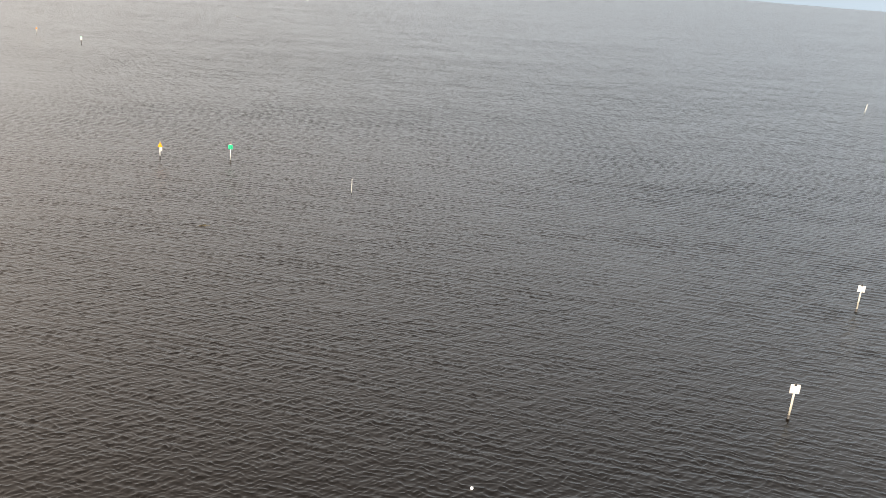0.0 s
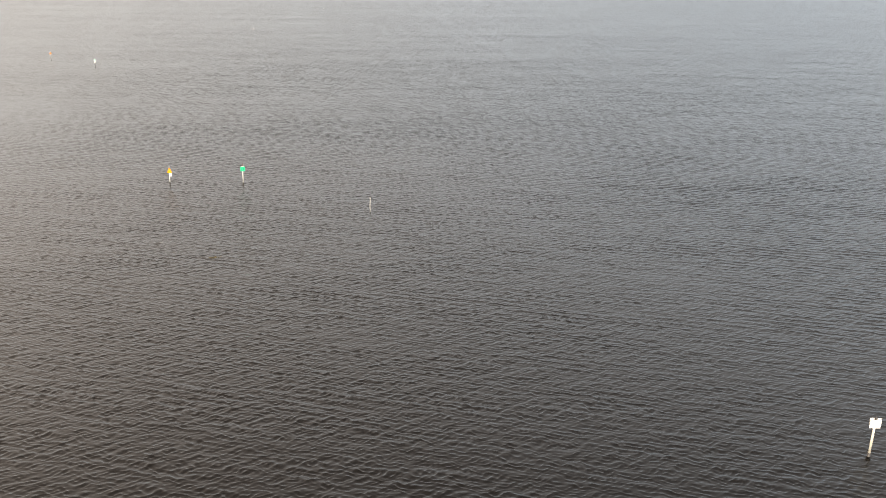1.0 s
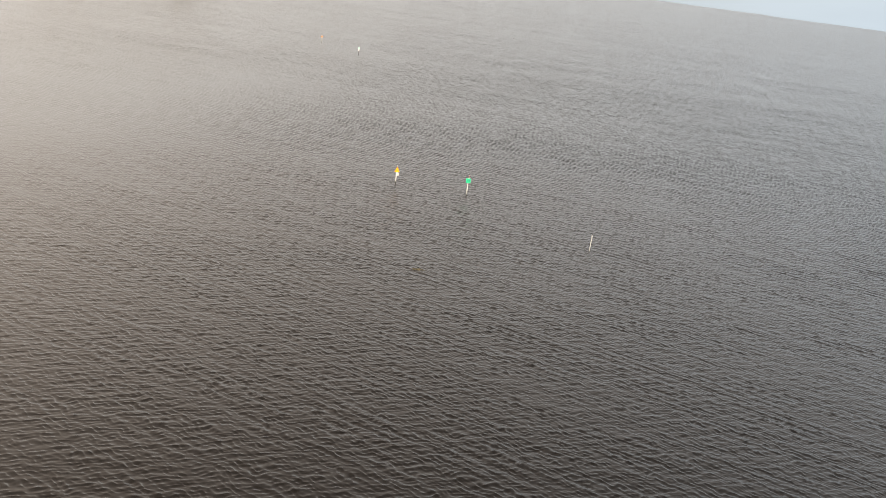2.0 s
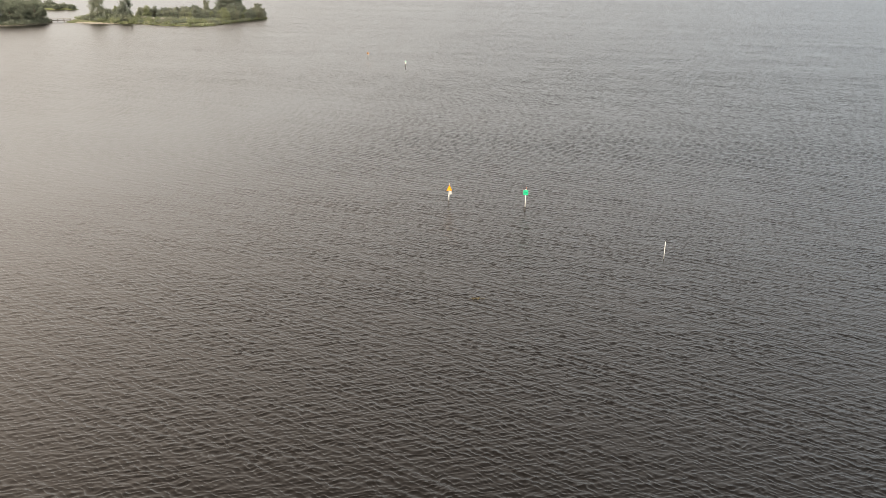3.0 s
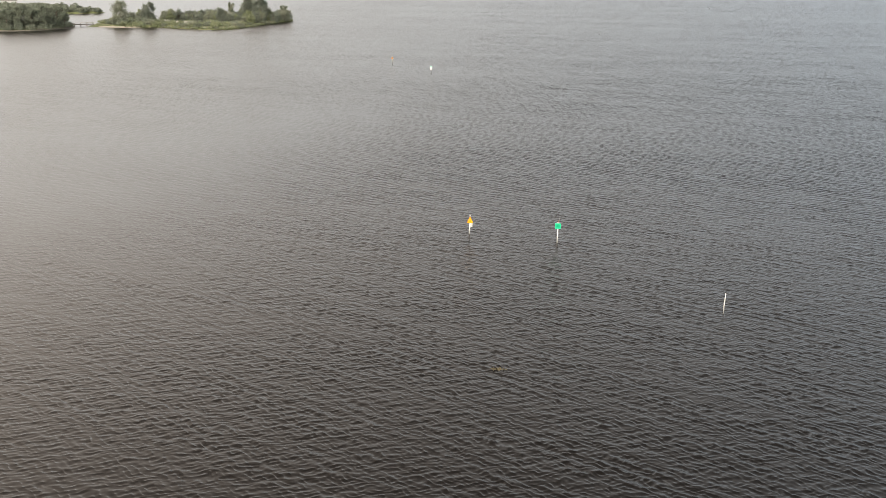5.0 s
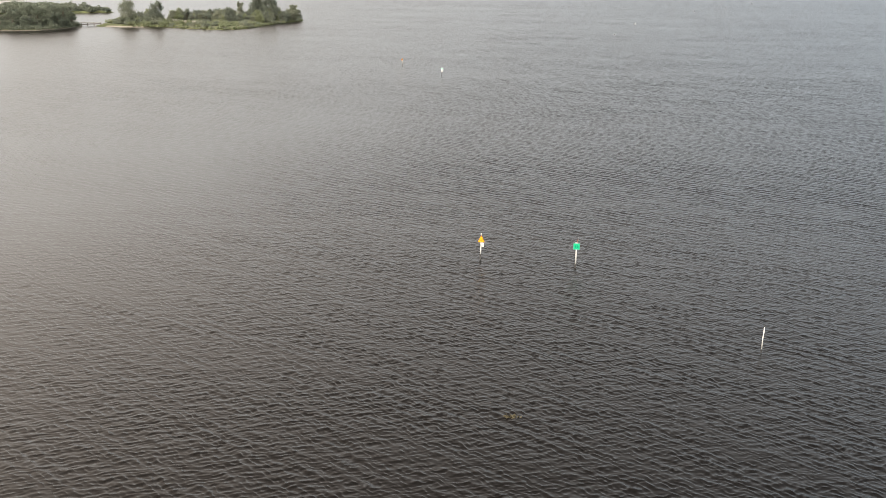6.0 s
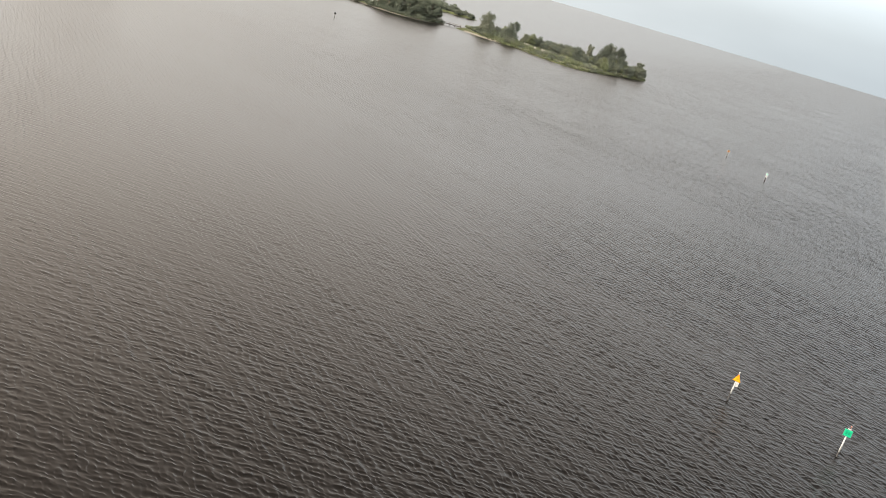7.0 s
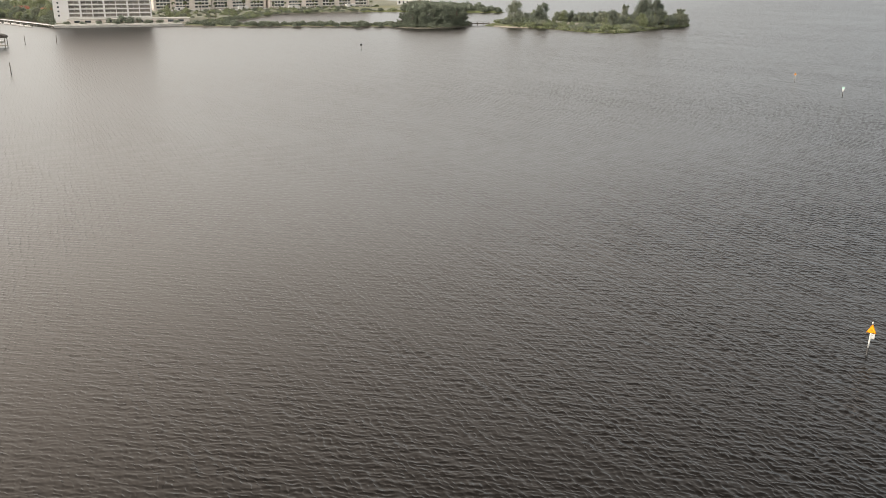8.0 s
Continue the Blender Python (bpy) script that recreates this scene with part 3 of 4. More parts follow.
def palm(seed, tall):
    rng = random.Random(seed)
    wood, crown = bmesh.new(), bmesh.new()
    limb(wood, Vector((0, 0, -0.3)), Vector((rng.uniform(-0.5, 0.5), rng.uniform(-0.5, 0.5), tall)), 0.24, 0.15, rng, 7, 4)
    top = Vector((0, 0, tall))
    for k in range(22):
        a, lift = rng.uniform(0, math.tau), rng.uniform(-0.3, 1.0)
        out = Vector((math.cos(a), math.sin(a), 0))
        side = Vector((-math.sin(a), math.cos(a), 0))
        prev = None
        for s in range(6):
            t = s / 5
            c = top + out * 2.3 * t + Vector((0, 0, lift * 1.6 * t - 2.2 * t * t))
            w = 0.42 * (1 - t) * (0.4 + t) * 2
            row = (crown.verts.new(c - side * w - Vector((0, 0, 0.15 * w))), crown.verts.new(c), crown.verts.new(c + side * w - Vector((0, 0, 0.15 * w))))
            if prev:
                crown.faces.new((prev[0], prev[1], row[1], row[0]))
                crown.faces.new((prev[1], prev[2], row[2], row[1]))
            prev = row
    return wood, crown, M_PALM


def plant(name, made, at, label, category, group, turn=0.0):
    wood, crown, leafmat = made
    ob = thing(name, at, label, category, group, turn)
    part("trunk", wood, M_BARK, ob)
    part("crown", crown, leafmat, ob)
    return ob


def place(proto, x, y, z, size=1.0, turn=0.0, label=""):
    ob = copy_thing(proto, pose(x, y, z, 0, 0, turn) @ Matrix.Scale(size, 4))
    return tagged(ob, label)


G_ISLET, G_SPIT, G_SHORE = "trees on the islet", "mangroves along the spit", "trees along the developed shore"

# trees that stand out one by one on the islet
plant("pine_tree", pine(11, 14.6, 6.0, M_DRYLEAF, 0.02, 40, 60, 0.05), (-243, 643, 1.2), "tall thin grey-green pine with a half-bare crown", "tree", G_ISLET)
plant("pine_tree", pine(12, 14.0, 5.4, M_PINE, 0.12, 34, 80, 0.08), (-224, 645, 1.2), "dark ragged pine bent by the wind", "tree", G_ISLET)
plant("pine_tree", pine(13, 9.6, 3.6, M_PINE, 0.08, 26, 70, 0.06), (-176, 660, 1.3), "small dark pine above low scrub", "tree", G_ISLET)
plant("pine_tree", pine(14, 12.2, 3.4, M_DRYLEAF, 0.20, 20, 34, 0.4), (-178, 694, 1.3), "slender pale pine leaning with the wind", "tree", G_ISLET)
plant("pine_tree", pine(15, 16.2, 6.6, M_PINE, 0.20, 44, 90, 0.1), (-165, 697, 1.3), "large dark bushy pine near the point", "tree", G_ISLET)
plant("pine_tree", pine(16, 15.8, 6.2, M_PINE, 0.15, 44, 90, 0.1), (-155, 694, 1.3), "large dark bushy pine near the point", "tree", G_ISLET)
plant("pine_tree", pine(17, 10.4, 3.4, M_DRYLEAF, 0.16, 24, 46, 0.12), (-139, 703, 1.0), "wind-bent grey-green pine on the point", "tree", G_ISLET)

# undergrowth kinds, built once
shrubs = [plant("shrub", broad(40 + k, 3.4, 3.4, mat, 15, 46), (*xy, 1.1), text, "shrub", G_ISLET)
          for k, (mat, xy, text) in enumerate([(M_SCRUBLEAF, (-206, 640), "bright green rounded scrub bush"), (M_DARKLEAF, (-160, 640), "dense olive green mangrove bush"),
                                               (M_DRYLEAF, (-188, 633), "dry grey-green coastal bush"), (M_SCRUBLEAF, (-170, 628), "bright green rounded scrub bush")])]
thickets = [plant("scrub_tree", pine(50 + k, 7.0, 3.6, mat, 0.06, 26, 34, 0.0), (*xy, 1.0), text, "tree", G_ISLET)
            for k, (mat, xy, text) in enumerate([(M_PINE, (-200, 668), "feathery grey-green scrub tree with upswept twigs"), (M_DRYLEAF, (-188, 676), "feathery pale green scrub tree with upswept twigs"), (M_SCRUBLEAF, (-214, 664), "feathery green scrub tree with upswept twigs")])]
rng = random.Random(21)


def inside(p, poly):
    hit = False
    for a, b in zip(poly, poly[1:] + poly[:1]):
        if (a[1] > p[1]) != (b[1] > p[1]) and p[0] < (b[0] - a[0]) * (p[1] - a[1]) / (b[1] - a[1]) + a[0]:
            hit = not hit
    return hit


def scatter(poly, count, gap, r, inset=1.0):
    """Random spots in an outline, no two nearer than gap."""
    xs, ys = [p[0] for p in poly], [p[1] for p in poly]
    out = []
    for _ in range(count * 40):
        if len(out) == count:
            break
        p = (r.uniform(min(xs), max(xs)), r.uniform(min(ys), max(ys)))
        near = all(inside((p[0] + inset * math.cos(a), p[1] + inset * math.sin(a)), poly) for a in (0, 1.57, 3.14, 4.71))
        if near and all((p[0] - q[0]) ** 2 + (p[1] - q[1]) ** 2 > gap * gap for q in out):
            out.append(p)
    return out


for x, y in scatter(ISLET, 185, 3.3, rng, 1.2):
    back = (y - (640 - 0.15 * (x + 200))) / 60
    if x < -246 and rng.random() < 0.45:
        continue
    proto = shrubs[rng.choice((0, 0, 3, 1, 2)) if back < 0.35 else rng.choice((0, 1, 1, 2, 3))]
    size = rng.uniform(0.55, 0.95)
    if back >= 0.35:
        proto, size = thickets[rng.choice((0, 0, 1, 2))], rng.uniform(0.55, 1.15)
    place(proto, x, y, 1.0, size, rng.uniform(0, 360))

# low scrub that hangs over the islet's waterline
edge_rng = random.Random(8)
for a, b in zip(ISLET[2:10], ISLET[3:11]):
    for k in range(max(2, round(math.dist(a, b) / 3.6))):
        t = (k + edge_rng.uniform(0.1, 0.9)) / max(2, round(math.dist(a, b) / 3.6))
        away = Vector((b[1] - a[1], a[0] - b[0])).normalized() * -edge_rng.uniform(0.2, 1.6)
        place(shrubs[edge_rng.choice((0, 3, 0, 2))], a[0] + (b[0] - a[0]) * t + away.x, a[1] + (b[1] - a[1]) * t + away.y, 0.1, edge_rng.uniform(0.35, 0.6), edge_rng.uniform(0, 360), "low green scrub at the islet's waterline")

# pale bushes added to stand in for the pale patches in the scrub
pale_fill = plant("dead_bush", broad(47, 2.8, 2.4, M_PALEBUSH, 9, 26), (-233, 655, 1.4), "pale bush standing in for pale patches among green scrub", "bush", G_ISLET)
for x, y, z in ((-229, 657, 1.1), (-213, 652, 0.9), (-205, 649, 0.7), (-196, 644, 0.8), (-193, 646, 0.6), (-181, 648, 0.7)):
    place(pale_fill, x, y, 1.9, z, x * 7)
for k, (x, y, z) in enumerate([(-248, 640, 1.5), (-243, 646, 1.9), (-239, 641, 1.7), (-233, 644, 1.6), (-229, 641, 1.9), (-222, 640, 1.6), (-226, 649, 2.2), (-217, 645, 1.4)]):
    place(shrubs[(1, 2, 1, 0)[k % 4]], x, y, 0.8, z, 83 * k)

# the dark clump of tall trees where the spit ends
clump = [plant("mangrove_tree", pine(60 + k, 11.5, 4.4, M_DARKLEAF, 0.03 + 0.05 * k, 40, 46, 0.0), (*xy, 0.9), "tall dark green tree in a dense waterside clump", "tree", "dense clump of waterside trees")
         for k, xy in enumerate([(-301, 595), (-288, 602)])]
for k, (x, y, s) in enumerate([(-309, 594, 0.7), (-305, 597, 0.85), (-296, 606, 1.22), (-282, 606, 1.0), (-285, 614, 1.25), (-277, 616, 1.1), (-274, 622, 0.8), (-293, 596, 0.75), (-280, 622, 1.15), (-299, 600, 1.05), (-290, 609, 1.1), (-278, 609, 0.8)]):
    place(clump[k % 2], x, y, 0.8, s, 67 * k)

for k, (x, y) in enumerate([(-311, 592), (-306, 591), (-301, 591), (-296, 591), (-291, 593), (-286, 596), (-281, 600), (-278, 605), (-276, 611), (-274, 617), (-273, 622), (-274, 627), (-294, 600), (-283, 608)]):
    place(shrubs[1], x, y, 0.3, 0.9 + 0.25 * math.sin(3 * k), 71 * k, "dense olive green bush at the foot of tall trees")

# mangroves along the spit
hedge = [plant("mangrove_shrub", broad(70 + k, 3.0, 3.2, M_DARKLEAF, 14, 40, 1.2), (*xy, 0.6), "low dark mangrove bush at the water's edge", "shrub", G_SPIT) for k, xy in enumerate([(-330, 571), (-372, 556)])]
for x, y in scatter(SPIT, 200, 1.7, rng, 0.5):
    if x > -306 or rng.random() < 0.04:
        continue
    place(hedge[rng.randrange(2)], x, y, 0.4, rng.uniform(0.55, 1.1), rng.uniform(0, 360))

# ------------------------------------------------------------------ footbridge between spit and islet
bridge = thing("footbridge", (-269.5, 636.5, 0), "low pale timber footbridge over a gap in the spit", "bridge", turn=33)
part("deck", box(-9, 9, -1.1, 1.1, 1.2, 1.65, 0.03), M_WOODPILE, bridge)
for s in (-1, 1):
    part("handrail", box(-9, 9, s * 1.05 - 0.05, s * 1.05 + 0.05, 2.45, 2.57), M_DECK, bridge)
for k in range(5):
    for s in (-1, 1):
        part("post", box(-8.4 + 4.2 * k - 0.13, -8.4 + 4.2 * k + 0.13, s * 1.0 - 0.13, s * 1.0 + 0.13, -1.2, 2.5), M_WOODPILE, bridge)


# ------------------------------------------------------------------ buildings on the shore
def apartment_block(name, at, turn, bays, floors, bay, storey, depth, label, wall_mat, group="", end_wall=0.0, fins=(0.35,), base=0.0, balcony=1.5, posts=(0.33, 0.66), post=0.06, panel_top=0.72, glass=None):
    """A block of flats: core, floor slabs, fin walls, and in every bay of every floor a window wall and a balcony rail."""
    ob = thing(name, (*at, 1.6), label, "building", group, turn)
    width = end_wall + bays * bay
    tall = base + floors * storey
    core = bmesh.new()
    add_box(core, end_wall, width, balcony, depth, 0, tall)
    part("wall", core, wall_mat, ob)
    if end_wall:
        part("end_wall", box(0, end_wall - 0.003, 0, depth, 0, tall + 0.6), M_PALEWALL, ob)
        hole = mesh_of(box(-0.6, 0.6, -0.06, 0.05, -0.6, 0.6, 0.02), "window", M_PANE)
        for f in range(floors):
            part("window", hole, None, ob, m=pose(end_wall * 0.33, 0, base + f * storey + 1.6))
    part("roof", box(end_wall, width, 0, depth + 0.3, tall, tall + 0.9, 0.05), wall_mat, ob)
    slab = mesh_of(box(end_wall, width, 0.0, balcony - 0.003, -0.14, 0.14), "floor_slab", wall_mat)
    for f in range(floors + 1):
        part("floor_slab", slab, None, ob, m=pose(0, 0, base + f * storey - (0.15 if f == floors else 0)))
    for k in range(bays + 1):
        w = fins[k % len(fins)]
        x = end_wall + k * bay
        part("fin_wall", box(max(x - w / 2, end_wall), min(x + w / 2, width), -0.12, balcony - 0.004, 0, tall), M_PALEWALL if wall_mat is M_PALEWALL else wall_mat, ob)
    gap = min(fins) / 2 + 0.08
    pane = mesh_of(box(gap, bay - gap, balcony - 0.09, balcony - 0.005, 0.18, storey - 0.45), "window", glass or M_PANE)
    inner = bay - 2 * gap
    frame_me = mesh_of(box(-post, post, balcony - 0.14, balcony - 0.095, 0.18, storey - 0.45), "mullion", M_RAIL)
    lo, hi = fins[0] / 2 + 0.05, bay - fins[0] / 2 - 0.05
    rail = mesh_of(box(lo, hi, -0.06, 0.0, 0.92, 1.0), "balcony_rail", M_RAIL)
    panel = mesh_of(box(lo, hi, -0.05, -0.01, 0.2, panel_top), "balcony_panel", M_RAIL)
    for f in range(floors):
        for k in range(bays):
            m = pose(end_wall + k * bay, 0, base + f * storey)
            win = part("window", pane, None, ob, m=m)
            for q in posts:
                part("mullion", frame_me, None, win, m=pose(gap + inner * q, 0, 0))
            part("balcony_panel", panel, None, part("balcony_rail", rail, None, ob, m=m))
    return ob


apartment_block("apartment_tower", (-531, 486.3), 43.2, 7, 13, 8.0, 2.93, 19.0,
                        "tall white apartment tower with rows of balconies", M_PALEWALL, end_wall=9.8, fins=(0.5, 1.2), base=3.6, posts=(0.5,), panel_top=0.6, glass=M_RECESS)
podium = thing("parking_podium", (-523.5, 478.3, 1.6), "low beige parking podium before the tower", "building", turn=43.2)
part("wall", box(10, 92, 0, 9.5, 0, 2.9, 0.05), M_BEIGE, podium)
part("roof", box(9.6, 92.4, -0.4, 9.9, 2.9, 3.3, 0.05), M_CONCRETE, podium)
# dark glass panels on the solid wall hold the shade of openings
opening = mesh_of(box(-2.0, 2.0, -0.08, 0.02, 0.7, 2.2, 0.03), "opening", M_PANE)
for k in range(11):
    part("opening", opening, None, podium, m=pose(16 + 7 * k, 0, 0))

condo_at, condo_turn = Vector((-590, 643)), 54.2
for k in range(4):
    d = Vector((math.cos(radians(condo_turn)), math.sin(radians(condo_turn))))
    back = Vector((-d.y, d.x)) * (5.0 if k % 2 else 0.0)
    p = condo_at + d * (53.0 * k) + back
    apartment_block("apartment_block", (p.x, p.y), condo_turn, 3, 8, 17.06, 2.8, 16.0, "long beige apartment block with stacked balconies", M_BEIGE, "row of beige apartment blocks", fins=(4.4,), base=1.0, posts=(0.0, 0.27, 0.5, 0.73, 1.0), post=0.28)
# pool decks, garden walls and the lawn before the apartment blocks
deck_dir = pose(0, 0, 0, 0, 0, condo_turn)
for k in range(4):
    p = condo_at.to_3d() + deck_dir @ Vector((53.0 * k + 3, -15.5, 0))
    terrace = thing("pool_terrace", (p.x, p.y, 1.5), "pale paved pool terrace before the apartment blocks", "terrace", "pool terraces", condo_turn)
    part("paving", box(0, 44, 0, 13, 0, 0.4, 0.03), M_CONCRETE, terrace)
    part("low_wall", box(0, 44, -0.35, -0.003, 0, 1.15, 0.03), M_PALEWALL, terrace)
    hut = thing("pool_house", (p.x + (12 + 5 * (k % 2)) * math.cos(radians(condo_turn)), p.y + (12 + 5 * (k % 2)) * math.sin(radians(condo_turn)), 1.9), "small white pool house on a terrace", "pool house", "pool houses", condo_turn)
    part("wall", box(0, 9, 2, 6, 0, 2.5, 0.04), M_PALEWALL, hut)
    part("roof", box(-0.5, 9.5, 1.5, 6.5, 2.5, 2.85, 0.04), M_PALEWALL, hut)
    part("door", box(3.6, 5.0, 1.93, 1.99, 0, 2.1, 0.02), M_PANE, hut)
green = thing("lawn", (-452, 775, 1.55), "mown pale green lawn beside the lagoon", "lawn", turn=42, kind="structure")
part("turf", box(-8, 38, -6, 40, 0, 0.32, 0.05), M_LAWN, green)
shop = thing("low_building", (-458, 850, 1.6), "distant low white building beside a lawn", "building", turn=30)
part("wall", box(0, 34, 0, 12, 0, 5.5, 0.05), M_PALEWALL, shop)
part("roof", box(-0.5, 34.5, -0.5, 12.5, 5.5, 6.1, 0.05), M_ROOFGREY, shop)
win = mesh_of(box(-0.9, 0.9, -0.06, 0.03, 1.2, 3.6, 0.02), "window", M_PANE)
for k in range(8):
    part("window", win, None, shop, m=pose(2.6 + 4.1 * k, 0, 0))


def cottage(at, turn, w, d, tall, label):
    ob = thing("house", (*at, 1.6), label, "house", "houses among the trees", turn)
    part("wall", box(-w / 2, w / 2, -d / 2, d / 2, 0, tall), M_PALEWALL, ob)
    bm = prism([(-w / 2 - 0.6, tall), (w / 2 + 0.6, tall), (w / 2 - 2.2, tall + 2.4), (-w / 2 + 2.2, tall + 2.4)], -d / 2 - 0.6, d / 2 + 0.6)
    part("roof", bm, M_ROOFRED, ob)
    pane = mesh_of(box(-0.7, 0.7, -0.05, 0.04, 0.9, 2.2, 0.02), "window", M_PANE)
    for k in range(3):
        part("window", pane, None, ob, m=pose(-w / 3 + k * w / 3, -d / 2, 0))
    return ob


for at, turn, w, d in [((-583, 534), 40, 14, 9), ((-613, 550), 30, 16, 10), ((-657, 559), 46, 15, 9), ((-607, 580), 38, 15, 10)]:
    cottage(at, turn, w, d, 3.4, "white house with a red tile roof among trees")

# shore wall and promenade
wall = thing("seawall", (-512, 469, 0), "grey concrete seawall with a pale cap", "seawall", turn=44.1, kind="structure")
part("wall", box(0, 88, -0.5, 0.6, -1.0, 1.25, 0.04), M_CONCRETE, wall)
part("cap", box(-0.2, 88.2, -0.8, 1.6, 1.254, 1.5, 0.04), M_CONCRETE, wall)
prom = thing("pavement", (-512, 469, 0), "pale concrete promenade behind the seawall", "pavement", turn=44.1, kind="structure")
slab_me = mesh_of(box(0.02, 4.98, 1.65, 14.4, 1.4, 1.92, 0.03), "paving_slab", M_CONCRETE)
for k in range(17):
    part("paving_slab", slab_me, None, prom, m=pose(5 * k, 0, 0))
walkway = thing("boardwalk", (-648, 510, 0), "long pale boardwalk along the marina edge", "boardwalk", turn=-16.0)
part("deck", box(0, 142, -1.5, 1.5, 1.5, 1.75, 0.03), M_PALEWALL, walkway)
pile = mesh_of(tube([((0, 0, -1.5), 0.18), ((0, 0, 1.5), 0.16)], 7), "pile", M_WOODPILE)
for k in range(25):
    for s in (-1, 1):
        part("pile", pile, None, walkway, m=pose(1 + 5.8 * k, s * 1.1, 0))


def skiff(at, turn, length, label):
    """A small open boat: hull lofted from stations, with a deck rim and a console."""
    ob = thing("boat", (*at, 0), label, "boat", "boats moored at the boardwalk", turn)
    bm = bmesh.new()
    loops = []
    for s in range(7):
        t = s / 6
        w = length * 0.17 * math.sin(math.pi * min(0.5 + (1 - t) * 0.5, 1.0)) * (1 if t < 0.6 else 1 - ((t - 0.6) / 0.4) ** 2 * 0.93)
        x = (t - 0.5) * length
        rim = 0.75 + 0.35 * t * t
        loops.append([bm.verts.new(v) for v in ((x, -w, rim), (x, -w * 0.8, 0.1), (x, 0, -0.2), (x, w * 0.8, 0.1), (x, w, rim))])
    for a, b in zip(loops, loops[1:]):
        for i in range(4):
            bm.faces.new((a[i], a[i + 1], b[i + 1], b[i]))
        bm.faces.new((a[4], a[0], b[0], b[4]))
    bm.faces.new(loops[0])
    bmesh.ops.recalc_face_normals(bm, faces=list(bm.faces))
    part("hull", bm, M_HULL, ob)
    part("console", box(-0.5, 0.4, -0.5, 0.5, 0.7, 1.7, 0.08), M_HULL, ob)
    part("engine", box(-length / 2 - 0.5, -length / 2, -0.25, 0.25, 0.1, 1.2, 0.06), M_BLACK, ob)
    return ob


for at, turn in [((-586, 483), 164), ((-573, 480), 163), ((-560, 476), 165), ((-547, 471), 160), ((-536, 468), 166)]:
    skiff(at, turn, 10.5, "weathered cream open boat moored beside the boardwalk")

# boat shelter on piles, with a boat hoisted under the canopy
shelter = thing("boat_shelter", (-423, 358, 0), "dark canopy boat shelter on tall piles", "boat shelter", turn=40)
for x in (-4.4, 4.4):
    for y in (-2.6, 2.6):
        part("pile", tube([((x, y, -1.5), 0.2), ((x, y, 5.4), 0.17)], 8), M_WOODPILE, shelter)
part("canopy", prism([(-5.2, 5.2), (5.2, 5.2), (4.7, 6.3), (2.2, 7.1), (-2.2, 7.1), (-4.7, 6.3)], -3.2, 3.2, 0.06), M_CANVAS, shelter)
part("platform", box(-5.0, 5.0, -2.9, 2.9, 1.0, 1.25, 0.03), M_DECK, shelter)
for x in (-2.4, 2.4):
    part("lift_beam", box(x - 0.14, x + 0.14, -2.6, 2.6, 2.2, 2.45, 0.02), M_DECK, shelter)
lifted = skiff((-423, 358), 40, 8.5, "pale open boat hoisted on the lift")
lifted.location.z = 2.66

# trees of the developed shore
shade = [plant("shade_tree", broad(80 + k, 8.5, 5.0, mat, 20, 42, 1.35), (*xy, 1.6), text, "tree", G_SHORE)
         for k, (mat, xy, text) in enumerate([(M_DARKLEAF, (-556, 506), "dark round-headed shade tree near the boardwalk"), (M_SCRUBLEAF, (-577, 519), "mid-green round-headed garden tree")])]
for x, y in scatter([(-528, 482), (-562, 497), (-606, 512), (-715, 520), (-780, 540), (-780, 660), (-620, 655), (-562, 560)], 150, 6.0, rng, 1.0):
    place(shade[rng.randrange(2)], x, y, 1.5, rng.uniform(0.6, 1.15), rng.uniform(0, 360))
for x, y in scatter([(-530, 479), (-560, 492), (-606, 508), (-690, 497), (-690, 508), (-606, 520), (-562, 504), (-534, 488)], 60, 3.0, rng, 0.3):
    place(shade[rng.randrange(2)], x, y, 1.2, rng.uniform(0.4, 0.7), rng.uniform(0, 360), "small dark tree at the edge of the boardwalk")
for k in range(9):
    t = k / 8
    place(shrubs[1], -518 + 60 * t + rng.uniform(-2, 2), 473 + 57 * t, 1.6, rng.uniform(0.5, 1.0), 40 * k, "dark clipped bush before the podium")
for along, size, text in ((0.5, 0.55, "dark shade tree at the corner of the tower"), (37, 0.5, "small dark shade tree before the podium"), (46, 0.72, "tall shade tree before the tower"), (52, 0.6, "dark shade tree before the podium"), (57, 0.5, "small dark shade tree before the podium")):
    q = pose(-521.4, 476.1, 0, 0, 0, 43.2) @ Vector((along, 0.0, 0))
    place(shade[0], q.x, q.y, 1.8, size, along * 11, text)
palms = [plant("palm_tree", palm(90 + k, 8.0), (*xy, 1.6), "slim palm tree before the apartment blocks", "palm", "palms before the apartment blocks") for k, xy in enumerate([(-566, 642), (-520, 702)])]
for k in range(15):
    t = (k + rng.uniform(0.1, 0.9)) / 15
    place(palms[k % 2], -578 + 120 * t + 6, 637 + 165 * t - 6 + rng.uniform(-5, 3), 1.5, rng.uniform(0.7, 1.15), 50 * k)
garden = [plant("garden_bush", broad(75 + k, 3.0, 3.2, M_SCRUBLEAF if k else M_DARKLEAF, 12, 34, 1.25), (*xy, 1.4), "round green garden bush on the shore", "bush", "garden bushes") for k, xy in enumerate([(-500, 640), (-520, 600)])]
for k in range(46):
    t = (k + rng.random()) / 46
    q = condo_at.to_3d() + deck_dir @ Vector((212 * t, -17.5 - rng.uniform(0, 7), 0))
    place(garden[k % 2], q.x, q.y, 1.5, rng.uniform(0.35, 0.8), 77 * k, "round green garden bush before the apartments")
gardens = [(-452, 560), (-470, 650), (-480, 690), (-440, 755), (-458, 766), (-548, 648), (-560, 632), (-545, 560), (-500, 545)]
